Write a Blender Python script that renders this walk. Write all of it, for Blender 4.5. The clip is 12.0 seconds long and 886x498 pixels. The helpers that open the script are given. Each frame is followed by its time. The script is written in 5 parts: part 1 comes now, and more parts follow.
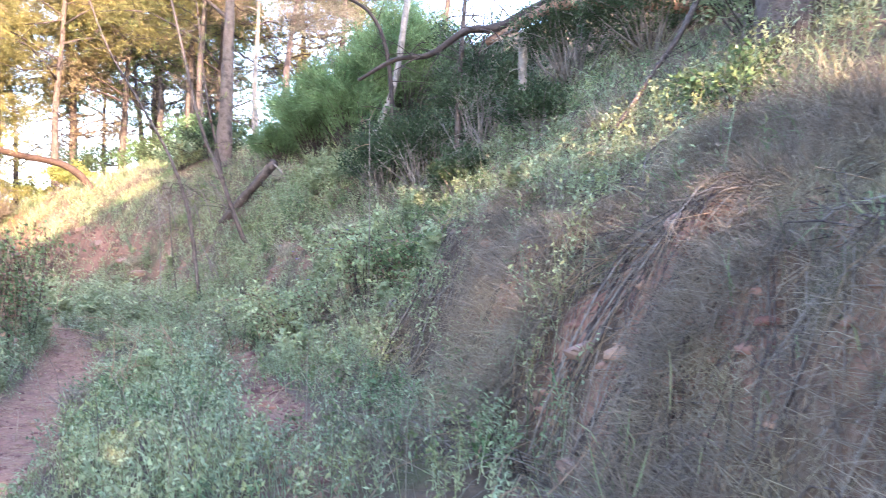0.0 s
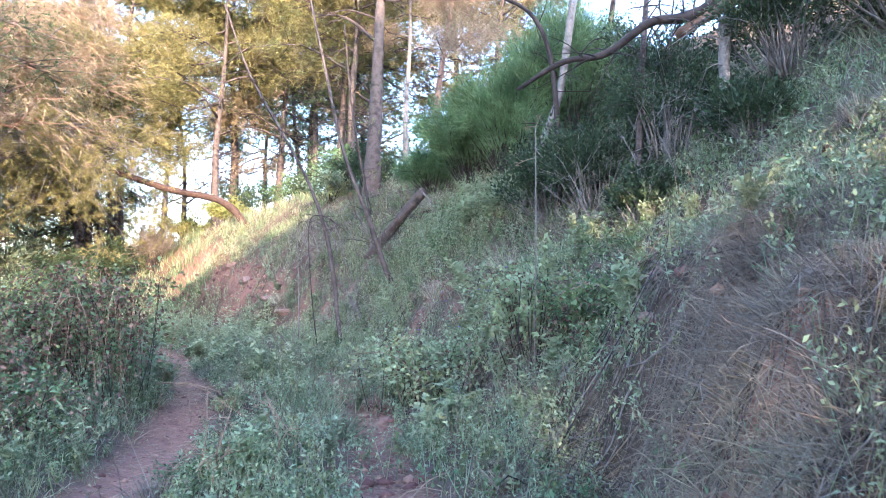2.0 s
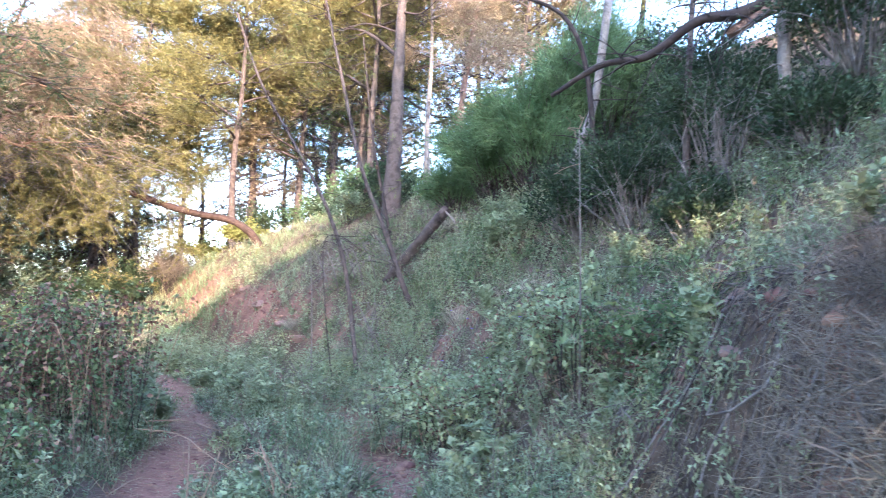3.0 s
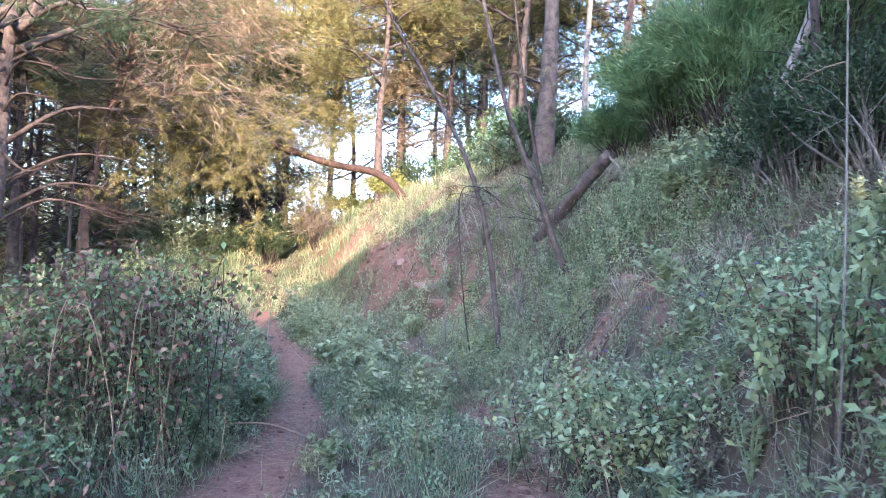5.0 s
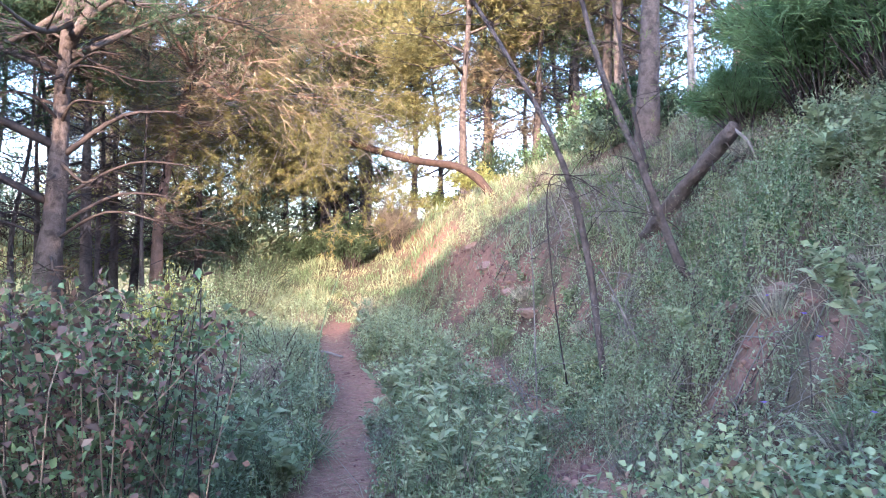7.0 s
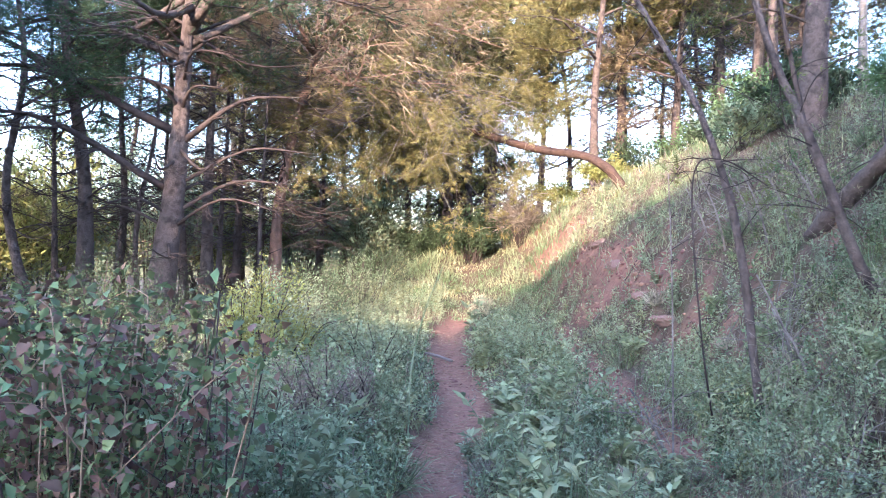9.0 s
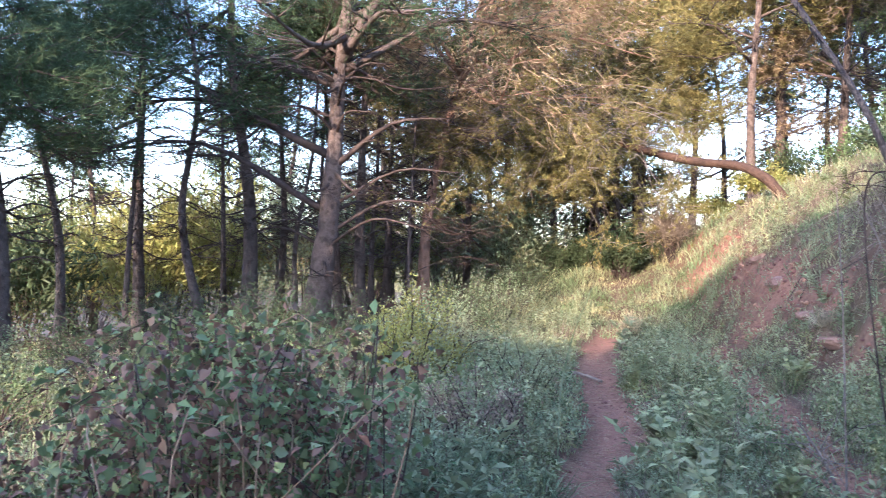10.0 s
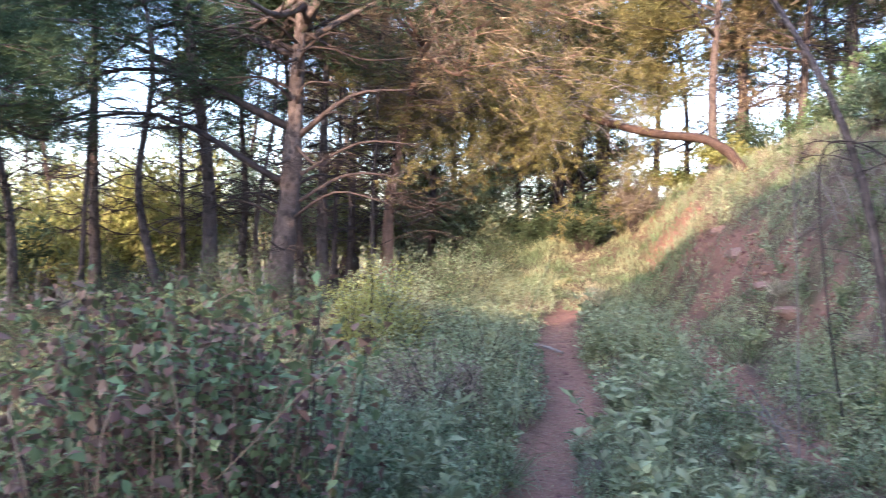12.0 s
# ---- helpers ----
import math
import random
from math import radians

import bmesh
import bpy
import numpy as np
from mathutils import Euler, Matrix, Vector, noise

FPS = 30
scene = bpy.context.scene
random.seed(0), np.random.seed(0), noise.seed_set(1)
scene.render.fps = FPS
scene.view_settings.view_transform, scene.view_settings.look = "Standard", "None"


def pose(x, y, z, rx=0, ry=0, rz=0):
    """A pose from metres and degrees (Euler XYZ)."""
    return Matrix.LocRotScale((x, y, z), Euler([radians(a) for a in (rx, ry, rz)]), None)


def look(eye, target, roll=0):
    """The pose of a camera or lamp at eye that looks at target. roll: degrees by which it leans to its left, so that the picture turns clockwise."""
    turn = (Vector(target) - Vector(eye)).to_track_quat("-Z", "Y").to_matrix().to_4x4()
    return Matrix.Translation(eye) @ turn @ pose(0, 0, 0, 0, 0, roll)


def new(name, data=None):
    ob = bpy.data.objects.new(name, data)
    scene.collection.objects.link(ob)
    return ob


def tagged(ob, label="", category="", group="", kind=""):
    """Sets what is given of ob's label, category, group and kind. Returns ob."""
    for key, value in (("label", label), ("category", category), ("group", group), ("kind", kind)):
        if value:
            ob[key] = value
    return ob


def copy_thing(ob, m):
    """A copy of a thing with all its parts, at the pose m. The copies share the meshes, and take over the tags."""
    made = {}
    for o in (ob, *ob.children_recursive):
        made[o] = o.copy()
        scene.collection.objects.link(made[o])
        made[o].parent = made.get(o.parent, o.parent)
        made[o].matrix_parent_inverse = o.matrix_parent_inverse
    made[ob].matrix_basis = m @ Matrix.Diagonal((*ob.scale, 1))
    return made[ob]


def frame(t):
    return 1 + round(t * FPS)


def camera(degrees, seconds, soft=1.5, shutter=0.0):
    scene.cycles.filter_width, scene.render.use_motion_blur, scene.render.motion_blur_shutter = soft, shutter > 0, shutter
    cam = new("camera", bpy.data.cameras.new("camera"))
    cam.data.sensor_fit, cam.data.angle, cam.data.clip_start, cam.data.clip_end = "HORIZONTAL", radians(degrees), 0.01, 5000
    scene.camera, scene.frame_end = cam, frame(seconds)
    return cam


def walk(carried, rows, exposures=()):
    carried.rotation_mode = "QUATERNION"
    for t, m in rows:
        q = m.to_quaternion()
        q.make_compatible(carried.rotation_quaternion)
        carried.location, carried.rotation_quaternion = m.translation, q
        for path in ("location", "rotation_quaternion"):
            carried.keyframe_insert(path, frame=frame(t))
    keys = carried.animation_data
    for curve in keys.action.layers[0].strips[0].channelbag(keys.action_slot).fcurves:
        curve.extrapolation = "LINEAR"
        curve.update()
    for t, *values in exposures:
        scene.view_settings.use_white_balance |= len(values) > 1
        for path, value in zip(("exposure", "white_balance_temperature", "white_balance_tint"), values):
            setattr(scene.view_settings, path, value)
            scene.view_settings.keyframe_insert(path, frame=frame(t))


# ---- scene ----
cam = camera(59.5, 12.0, soft=0.8, shutter=0.25)
PATH = [
    (0, (0.12, 0.107, 1.389), (0.086, 2.106, 1.421), 1.1),
    (0.5, (0.055, 0.609, 1.432), (-0.16, 2.596, 1.5), 0.5),
    (1, (-0.072, 1.059, 1.449), (-0.274, 3.047, 1.537), 3.1),
    (1.5, (-0.143, 1.516, 1.446), (-0.489, 3.483, 1.55), 1.5),
    (2, (-0.203, 1.957, 1.497), (-0.628, 3.908, 1.607), 1.4),
    (2.5, (-0.358, 2.401, 1.536), (-0.668, 4.37, 1.704), 3.5),
    (2.6, (-0.38, 2.494, 1.54), (-0.691, 4.463, 1.704), 3.6),
    (3, (-0.455, 2.803, 1.512), (-0.931, 4.738, 1.684), 1.6),
    (3.5, (-0.544, 3.345, 1.547), (-1.177, 5.237, 1.674), 2.5),
    (3.7, (-0.622, 3.517, 1.548), (-1.268, 5.408, 1.645), 3.8),
    (5.3, (-1.097, 4.926, 1.739), (-1.966, 6.727, 1.775), 1.8),
    (5.5, (-1.201, 5.099, 1.762), (-2.068, 6.901, 1.807), 1.7),
    (6, (-1.299, 5.5, 1.774), (-2.221, 7.274, 1.825), -0.1),
    (6.5, (-1.377, 5.929, 1.853), (-2.421, 7.634, 1.903), -1.0),
    (7, (-1.614, 6.273, 1.837), (-2.683, 7.963, 1.855), 0.2),
    (7.2, (-1.764, 6.458, 1.826), (-2.84, 8.144, 1.839), 0.9),
    (8.8, (-2.095, 7.168, 1.857), (-3.398, 8.685, 1.872), 2.1),
    (9, (-2.129, 7.227, 1.87), (-3.461, 8.719, 1.866), 1.6),
    (9.5, (-2.113, 7.236, 1.924), (-3.559, 8.618, 1.923), 1.2),
    (10, (-2.121, 7.188, 1.932), (-3.707, 8.406, 1.954), 1.2),
    (10.5, (-2.154, 7.152, 1.928), (-3.833, 8.238, 1.95), 1.3),
    (11, (-2.161, 7.153, 1.927), (-3.88, 8.176, 1.932), 1.2),
    (11.5, (-2.177, 7.168, 1.926), (-3.883, 8.212, 1.9), 0.9),
    (12, (-2.142, 7.302, 1.915), (-3.674, 8.587, 1.872), 0.9),
]
walk(cam, [(t, look(eye, target, roll)) for t, eye, target, roll in PATH], [(0, 3.75, 5850, 22), (2, 3.35, 5250, 19), (7, 3.2, 5200, 22), (9, 3.18, 5200, 22), (10.5, 2.7, 5450, 22), (12, 2.8, 5600, 24)])

# ---------------------------------------------------------------- light
SUN_FROM = Vector((0.40, -0.92, 0.0)).normalized()
SUN_HEIGHT = radians(14)
sun_way = Vector((SUN_FROM.x * math.cos(SUN_HEIGHT), SUN_FROM.y * math.cos(SUN_HEIGHT), math.sin(SUN_HEIGHT)))
sun = new("sun", bpy.data.lights.new("sun", "SUN"))
sun.data.energy, sun.data.angle, sun.data.color = 2.1, radians(0.6), (1.0, 0.69, 0.40)
sun.matrix_world = look(sun_way * 60, (0, 0, 0))

sky = bpy.data.worlds.new("sky")
scene.world = sky
sky.use_nodes = True
nt = sky.node_tree
sky_tex = nt.nodes.new("ShaderNodeTexSky")
sky_tex.sky_type, sky_tex.sun_disc = "NISHITA", False
sky_tex.sun_elevation, sky_tex.sun_rotation = SUN_HEIGHT, math.atan2(SUN_FROM.x, SUN_FROM.y)
sky_tex.air_density, sky_tex.dust_density = 1.0, 1.5
nt.links.new(sky_tex.outputs[0], nt.nodes["Background"].inputs[0])
nt.nodes["Background"].inputs[1].default_value = 0.15

# ---------------------------------------------------------------- materials


def shader(name, colours, scale=6.0, rough=0.85, bump=0.0, bump_scale=40.0, translucent=0.0, island=0.0, fine=60.0, attribute=None, spec=0.25):
    """A material: two noises mix the colours, each island or object varies, fine bump; attribute: (name, colours) mixed in."""
    mat = bpy.data.materials.new(name)
    mat.use_nodes = True
    t = mat.node_tree
    n, l = t.nodes, t.links
    bsdf = n["Principled BSDF"]
    bsdf.inputs["Roughness"].default_value = rough
    bsdf.inputs["Specular IOR Level"].default_value = spec
    co = n.new("ShaderNodeTexCoord")

    def ramp(cols, where, detail=4.0):
        tex = n.new("ShaderNodeTexNoise")
        tex.inputs["Scale"].default_value, tex.inputs["Detail"].default_value = where, detail
        l.new(co.outputs["Object"], tex.inputs["Vector"])
        r = n.new("ShaderNodeValToRGB")
        e = r.color_ramp.elements
        e[0].position, e[1].position = 0.32, 0.68
        e[0].color, e[1].color = (*cols[0], 1), (*cols[-1], 1)
        if len(cols) > 2:
            m = e.new(0.5)
            m.color = (*cols[1], 1)
        l.new(tex.outputs["Fac"], r.inputs["Fac"])
        return r.outputs["Color"]

    col = ramp(colours, scale)
    grain = n.new("ShaderNodeTexNoise")
    grain.inputs["Scale"].default_value = fine
    l.new(co.outputs["Object"], grain.inputs["Vector"])
    if attribute:
        at = n.new("ShaderNodeAttribute")
        at.attribute_name = attribute[0]
        mix = n.new("ShaderNodeMix")
        mix.data_type = "RGBA"
        l.new(at.outputs["Fac"], mix.inputs[0])
        l.new(col, mix.inputs[6])
        l.new(ramp(attribute[1], scale * 2.5, 8.0), mix.inputs[7])
        col = mix.outputs[2]
    hsv = n.new("ShaderNodeHueSaturation")
    val = n.new("ShaderNodeMapRange")
    val.inputs[3].default_value, val.inputs[4].default_value = 0.7, 1.3
    l.new(grain.outputs["Fac"], val.inputs[0])
    l.new(val.outputs[0], hsv.inputs["Value"])
    l.new(col, hsv.inputs["Color"])
    col = hsv.outputs["Color"]
    if island:
        geo = n.new("ShaderNodeNewGeometry")
        hs2 = n.new("ShaderNodeHueSaturation")
        for socket, low, high in (("Value", 1 - island, 1 + island), ("Hue", 0.5 - 0.05 * island, 0.5 + 0.05 * island)):
            mr = n.new("ShaderNodeMapRange")
            mr.inputs[3].default_value, mr.inputs[4].default_value = low, high
            l.new(geo.outputs["Random Per Island"], mr.inputs[0])
            l.new(mr.outputs[0], hs2.inputs[socket])
        l.new(col, hs2.inputs["Color"])
        col = hs2.outputs["Color"]
    l.new(col, bsdf.inputs["Base Color"])
    if bump:
        tex = n.new("ShaderNodeTexNoise")
        tex.inputs["Scale"].default_value, tex.inputs["Detail"].default_value = bump_scale, 6
        l.new(co.outputs["Object"], tex.inputs["Vector"])
        b = n.new("ShaderNodeBump")
        b.inputs["Strength"].default_value, b.inputs["Distance"].default_value = bump, 0.03
        l.new(tex.outputs["Fac"], b.inputs["Height"])
        l.new(b.outputs[0], bsdf.inputs["Normal"])
    if translucent:
        tr = n.new("ShaderNodeBsdfTranslucent")
        l.new(col, tr.inputs["Color"])
        ms = n.new("ShaderNodeMixShader")
        ms.inputs[0].default_value = translucent
        l.new(bsdf.outputs[0], ms.inputs[1])
        l.new(tr.outputs[0], ms.inputs[2])
        l.new(ms.outputs[0], n["Material Output"].inputs[0])
    return mat


M_GROUND = shader("soil_and_moss", [(0.07, 0.055, 0.038), (0.13, 0.095, 0.07), (0.085, 0.085, 0.045)], 2.2, 0.95, 1.0, 22, fine=30,
                  attribute=("bare", [(0.19, 0.10, 0.08), (0.30, 0.165, 0.125), (0.24, 0.135, 0.105)]))
M_GRASS = shader("green_grass", [(0.13, 0.20, 0.09), (0.26, 0.31, 0.18), (0.42, 0.39, 0.23)], 1.3, 0.7, translucent=0.3, island=0.5, fine=3)
M_STRAW = shader("dry_grass", [(0.27, 0.23, 0.18), (0.22, 0.185, 0.155), (0.36, 0.31, 0.21)], 0.9, 0.8, translucent=0.2, island=0.35, fine=3)
# bleached straw; its pale tone also paints the sun patch left of the path
M_PALE_STRAW = shader("bleached_sunlit_grass", [(0.40, 0.36, 0.27), (0.48, 0.43, 0.32), (0.34, 0.29, 0.22)], 1.2, 0.8, translucent=0.2, island=0.3, fine=3)
M_WEED = shader("weed_leaves", [(0.13, 0.20, 0.10), (0.29, 0.34, 0.22), (0.30, 0.31, 0.14)], 1.5, 0.6, translucent=0.3, island=0.5, fine=4)
M_SAGE = shader("sage_leaves", [(0.22, 0.28, 0.15), (0.34, 0.38, 0.23), (0.33, 0.35, 0.17)], 1.8, 0.7, translucent=0.25, island=0.35, fine=6)
M_BRAMBLE = shader("bramble_leaves", [(0.09, 0.15, 0.065), (0.17, 0.23, 0.11), (0.19, 0.21, 0.085)], 2.5, 0.5, translucent=0.25, island=0.4, fine=20)
# pale leaves, and the light painted on the bramble at the bank's foot
M_BRAMBLE_PALE = shader("pale_lit_bramble_leaves", [(0.26, 0.33, 0.17), (0.33, 0.38, 0.22), (0.35, 0.36, 0.15)], 2.5, 0.5, translucent=0.25, island=0.3, fine=20)
M_DEADLEAF = shader("withered_leaves", [(0.15, 0.085, 0.07), (0.22, 0.14, 0.105), (0.12, 0.075, 0.068)], 4, 0.7, translucent=0.15, island=0.4, fine=20)
M_NEEDLE = shader("pine_needles", [(0.10, 0.13, 0.05), (0.15, 0.17, 0.06), (0.12, 0.15, 0.06)], 0.5, 0.6, translucent=0.3, island=0.35, fine=3)
M_NEEDLE_WARM = shader("yellowing_needles", [(0.18, 0.18, 0.065), (0.25, 0.22, 0.085), (0.14, 0.15, 0.055)], 0.6, 0.6, translucent=0.3, island=0.35, fine=3)
M_NEEDLE_DARK = shader("dark_pine_needles", [(0.04, 0.075, 0.04), (0.07, 0.11, 0.05), (0.055, 0.09, 0.05)], 0.5, 0.6, translucent=0.25, island=0.35, fine=3)
M_NEEDLE_DRY = shader("dry_pine_twigs", [(0.27, 0.195, 0.135), (0.34, 0.265, 0.175), (0.20, 0.165, 0.10)], 0.7, 0.8, translucent=0.15, island=0.35, fine=3)
M_NEEDLE_TAN = shader("tan_pine_needles", [(0.24, 0.175, 0.125), (0.28, 0.225, 0.14), (0.19, 0.18, 0.085)], 0.35, 0.7, translucent=0.25, island=0.4, fine=2)
M_BROOM = shader("broom_shoots", [(0.09, 0.16, 0.065), (0.17, 0.25, 0.11), (0.12, 0.19, 0.075)], 1.0, 0.6, translucent=0.25, island=0.3, fine=4)
M_DARKSHRUB = shader("dark_shrub_leaves", [(0.035, 0.06, 0.03), (0.085, 0.12, 0.06), (0.055, 0.085, 0.045)], 1.2, 0.6, translucent=0.2, island=0.35, fine=4)
M_YELLOWSHRUB = shader("yellow_green_leaves", [(0.24, 0.27, 0.08), (0.33, 0.33, 0.11), (0.19, 0.22, 0.07)], 1.5, 0.6, translucent=0.3, island=0.35, fine=4)
M_BARK = shader("pine_bark", [(0.055, 0.043, 0.04), (0.13, 0.105, 0.095), (0.08, 0.062, 0.056)], 5, 0.95, 0.9, 28, fine=45)
M_BARK_RED = shader("reddish_bark", [(0.24, 0.15, 0.11), (0.32, 0.20, 0.15), (0.20, 0.13, 0.10)], 5, 0.9, 0.9, 24, fine=45)
M_BARK_GREY = shader("grey_dead_wood", [(0.17, 0.15, 0.13), (0.27, 0.24, 0.215), (0.13, 0.11, 0.10)], 6, 0.9, 0.6, 30, fine=50)
M_BARK_LEAN = shader("brown_bark", [(0.05, 0.033, 0.026), (0.085, 0.055, 0.042), (0.065, 0.042, 0.033)], 5, 0.9, 0.9, 26, fine=45)
M_TWIG = shader("dark_twigs", [(0.045, 0.035, 0.032), (0.085, 0.066, 0.06)], 5, 0.9, fine=30)
M_CANE = shader("dry_canes", [(0.30, 0.21, 0.14), (0.38, 0.28, 0.20)], 6, 0.8, fine=30)
M_CONE = shader("pine_cone", [(0.07, 0.045, 0.03), (0.12, 0.08, 0.055)], 30, 0.8, fine=80)
M_STONE = shader("red_stone", [(0.20, 0.12, 0.10), (0.28, 0.19, 0.16), (0.24, 0.15, 0.12)], 5, 0.9, 0.6, 30, fine=40)
M_CLOD = shader("red_clods", [(0.17, 0.09, 0.07), (0.28, 0.16, 0.125), (0.22, 0.125, 0.10)], 2.0, 0.95, island=0.4, fine=50)
M_VIOLET = shader("violet_petals", [(0.22, 0.16, 0.50), (0.30, 0.22, 0.58)], 20, 0.6, translucent=0.3, island=0.2)
M_HILL = shader("wooded_hill", [(0.06, 0.08, 0.045), (0.09, 0.10, 0.055), (0.12, 0.105, 0.07)], 0.08, 0.95, 0.5, 0.6, fine=0.7)
M_PALE = shader("pale_flower", [(0.42, 0.39, 0.25), (0.5, 0.46, 0.31)], 8, 0.7, translucent=0.3, island=0.2)

# ---------------------------------------------------------------- mesh helpers


def mesh_of(name, verts, tris, smooth=False):
    me = bpy.data.meshes.new(name)
    verts = np.ascontiguousarray(verts, dtype=np.float32)
    tris = np.ascontiguousarray(tris, dtype=np.int32)
    me.vertices.add(len(verts))
    me.vertices.foreach_set("co", verts.ravel())
    me.loops.add(tris.size)
    me.loops.foreach_set("vertex_index", tris.ravel())
    me.polygons.add(len(tris))
    me.polygons.foreach_set("loop_start", np.arange(0, tris.size, 3, dtype=np.int32))
    if smooth:
        me.polygons.foreach_set("use_smooth", np.ones(len(tris), dtype=bool))
    me.update(calc_edges=True)
    return me


class Pile:
    """Collects triangles of one mesh."""

    def __init__(self):
        self.v, self.f, self.n = [], [], 0

    def add(self, verts, tris):
        self.v.append(verts)
        self.f.append(np.asarray(tris) + self.n)
        self.n += len(verts)
        return self

    def mesh(self, name, material, smooth=False):
        me = mesh_of(name, np.concatenate(self.v), np.concatenate(self.f), smooth)
        me.materials.append(material)
        return me


def part(name, pile, material, parent, label="", smooth=False):
    ob = new(name, pile.mesh(name, material, smooth))
    ob.parent = parent
    return tagged(ob, label) if label else ob


def thing(name, base, label, category, group=""):
    ob = new(name)
    ob.location = base
    ob.empty_display_size = 0.2
    return tagged(ob, label, category, group)


def stuff(name, pile, material, label, category):
    return tagged(new(name, pile.mesh(name, material)), label, category, kind="stuff")


def unit(a):
    return a / np.maximum(np.linalg.norm(a, axis=-1, keepdims=True), 1e-9)


def curve(points, count):
    """A smooth line of count points through the given ones."""
    p = np.asarray(points, dtype=float)
    if len(p) < 3:
        return p[0] + (p[-1] - p[0]) * np.linspace(0, 1, count)[:, None]
    ext = np.vstack([2 * p[0] - p[1], p, 2 * p[-1] - p[-2]])
    q = np.linspace(0, len(p) - 1 - 1e-6, count)
    i = q.astype(int)
    t = (q - i)[:, None]
    a, b, c, d = ext[i], ext[i + 1], ext[i + 2], ext[i + 3]
    return 0.5 * (2 * b + (c - a) * t + (2 * a - 5 * b + 4 * c - d) * t ** 2 + (3 * b - a - 3 * c + d) * t ** 3)


def tube(pile, points, r0, r1, sides=6, rough=0.0, rng=None, flare=0.0):
    """A tapering, closed tube along the points."""
    p = np.asarray(points, dtype=float)
    n = len(p)
    tan = unit(np.gradient(p, axis=0))
    ref = np.array([0.31, 0.87, 0.38]) if abs(tan[0] @ np.array([0.31, 0.87, 0.38])) < 0.9 else np.array([1.0, 0, 0])
    a = unit(np.cross(tan, ref))
    b = np.cross(tan, a)
    k = np.linspace(0, 1, n)
    rad = r0 + (r1 - r0) * k + flare * r0 * np.exp(-k * n * 0.5)
    ang = np.linspace(0, 2 * np.pi, sides, endpoint=False)
    rr = rad[:, None] * np.ones(sides)
    if rough and rng is not None:
        rr = rr * (1 + rng.normal(0, rough, rr.shape))
    v = p[:, None] + rr[..., None] * (np.cos(ang)[None, :, None] * a[:, None] + np.sin(ang)[None, :, None] * b[:, None])
    i, j = np.meshgrid(np.arange(n - 1), np.arange(sides), indexing="ij")
    q00, q01 = i * sides + j, i * sides + (j + 1) % sides
    q10, q11 = q00 + sides, q01 + sides
    f = np.concatenate([np.stack([q00, q01, q11], -1).reshape(-1, 3), np.stack([q00, q11, q10], -1).reshape(-1, 3)])
    last = (n - 1) * sides
    caps = [(0, x + 1, x) for x in range(1, sides - 1)] + [(last, last + x, last + x + 1) for x in range(1, sides - 1)]
    pile.add(v.reshape(-1, 3), np.concatenate([f, np.array(caps)]))


def blades(pile, base, way, length, width, bend, rng):
    """Grass blades: base (n,3), way (n,3) unit, length, width, bend (n): each one bows over to a side."""
    n = len(base)
    side = unit(np.cross(way, rng.normal(size=(n, 3))))
    bow = unit(np.cross(side, way)) * np.sign(rng.normal(size=(n, 1)))
    bow[:, 2] -= 0.5
    l, w, c = length[:, None], width[:, None] * 0.5, bend[:, None]
    mid = base + way * l * 0.55 + bow * c * l * 0.15
    tip = base + way * l * (1 - 0.35 * c) + bow * c * l * 0.65
    v = np.stack([base - side * w, base + side * w, mid - side * w * 0.8, mid + side * w * 0.8, tip], 1).reshape(-1, 3)
    o = (np.arange(n) * 5)[:, None, None]
    f = (np.array([[0, 1, 3], [0, 3, 2], [2, 3, 4]])[None] + o).reshape(-1, 3)
    pile.add(v, f)


def needles(pile, at, way, count, length, width, spread, rng):
    """Tufts of thin needles round each place."""
    p, d = np.repeat(at, count, 0), np.repeat(way, count, 0)
    n = len(p)
    d = unit(d + rng.normal(0, spread, (n, 3)))
    l = length * rng.uniform(0.6, 1.15, (n, 1))
    s = unit(np.cross(d, rng.normal(size=(n, 3)))) * width * 0.5
    v = np.stack([p - s, p + s, p + d * l], 1).reshape(-1, 3)
    pile.add(v, np.arange(3 * n).reshape(-1, 3))


def leaves(pile, at, way, length, width, rng, fold=0.25, small=False):
    """Pointed, folded leaves: four outer points and a sunk midrib."""
    n = len(at)
    up = unit(rng.normal(0, 0.6, (n, 3)) + np.array([0, 0, 1.0]))
    s = unit(np.cross(way, up))
    nrm = np.cross(s, way)
    l = (length * rng.uniform(0.6, 1.25, n))[:, None]
    w = (width * rng.uniform(0.7, 1.2, n))[:, None] * 0.5
    if small:
        v = np.stack([at, at + way * l * 0.45 - s * w + nrm * w * 0.4, at + way * l * 0.45 + s * w + nrm * w * 0.4, at + way * l - nrm * l * 0.12], 1).reshape(-1, 3)
        o = (np.arange(n) * 4)[:, None, None]
        pile.add(v, (np.array([[0, 3, 1], [0, 2, 3]])[None] + o).reshape(-1, 3))
        return
    v = np.stack([at, at + way * l * 0.45 - s * w + nrm * w * fold * 2, at + way * l * 0.45 + s * w + nrm * w * fold * 2, at + way * l - nrm * l * 0.12, at + way * l * 0.5], 1).reshape(-1, 3)
    o = (np.arange(n) * 5)[:, None, None]
    f = (np.array([[0, 4, 1], [0, 2, 4], [1, 4, 3], [4, 2, 3]])[None] + o).reshape(-1, 3)
    pile.add(v, f)


def lattice(x, y, seed):
    h = np.sin(x * 127.1 + y * 311.7 + seed * 74.7) * 43758.5453
    return h - np.floor(h)


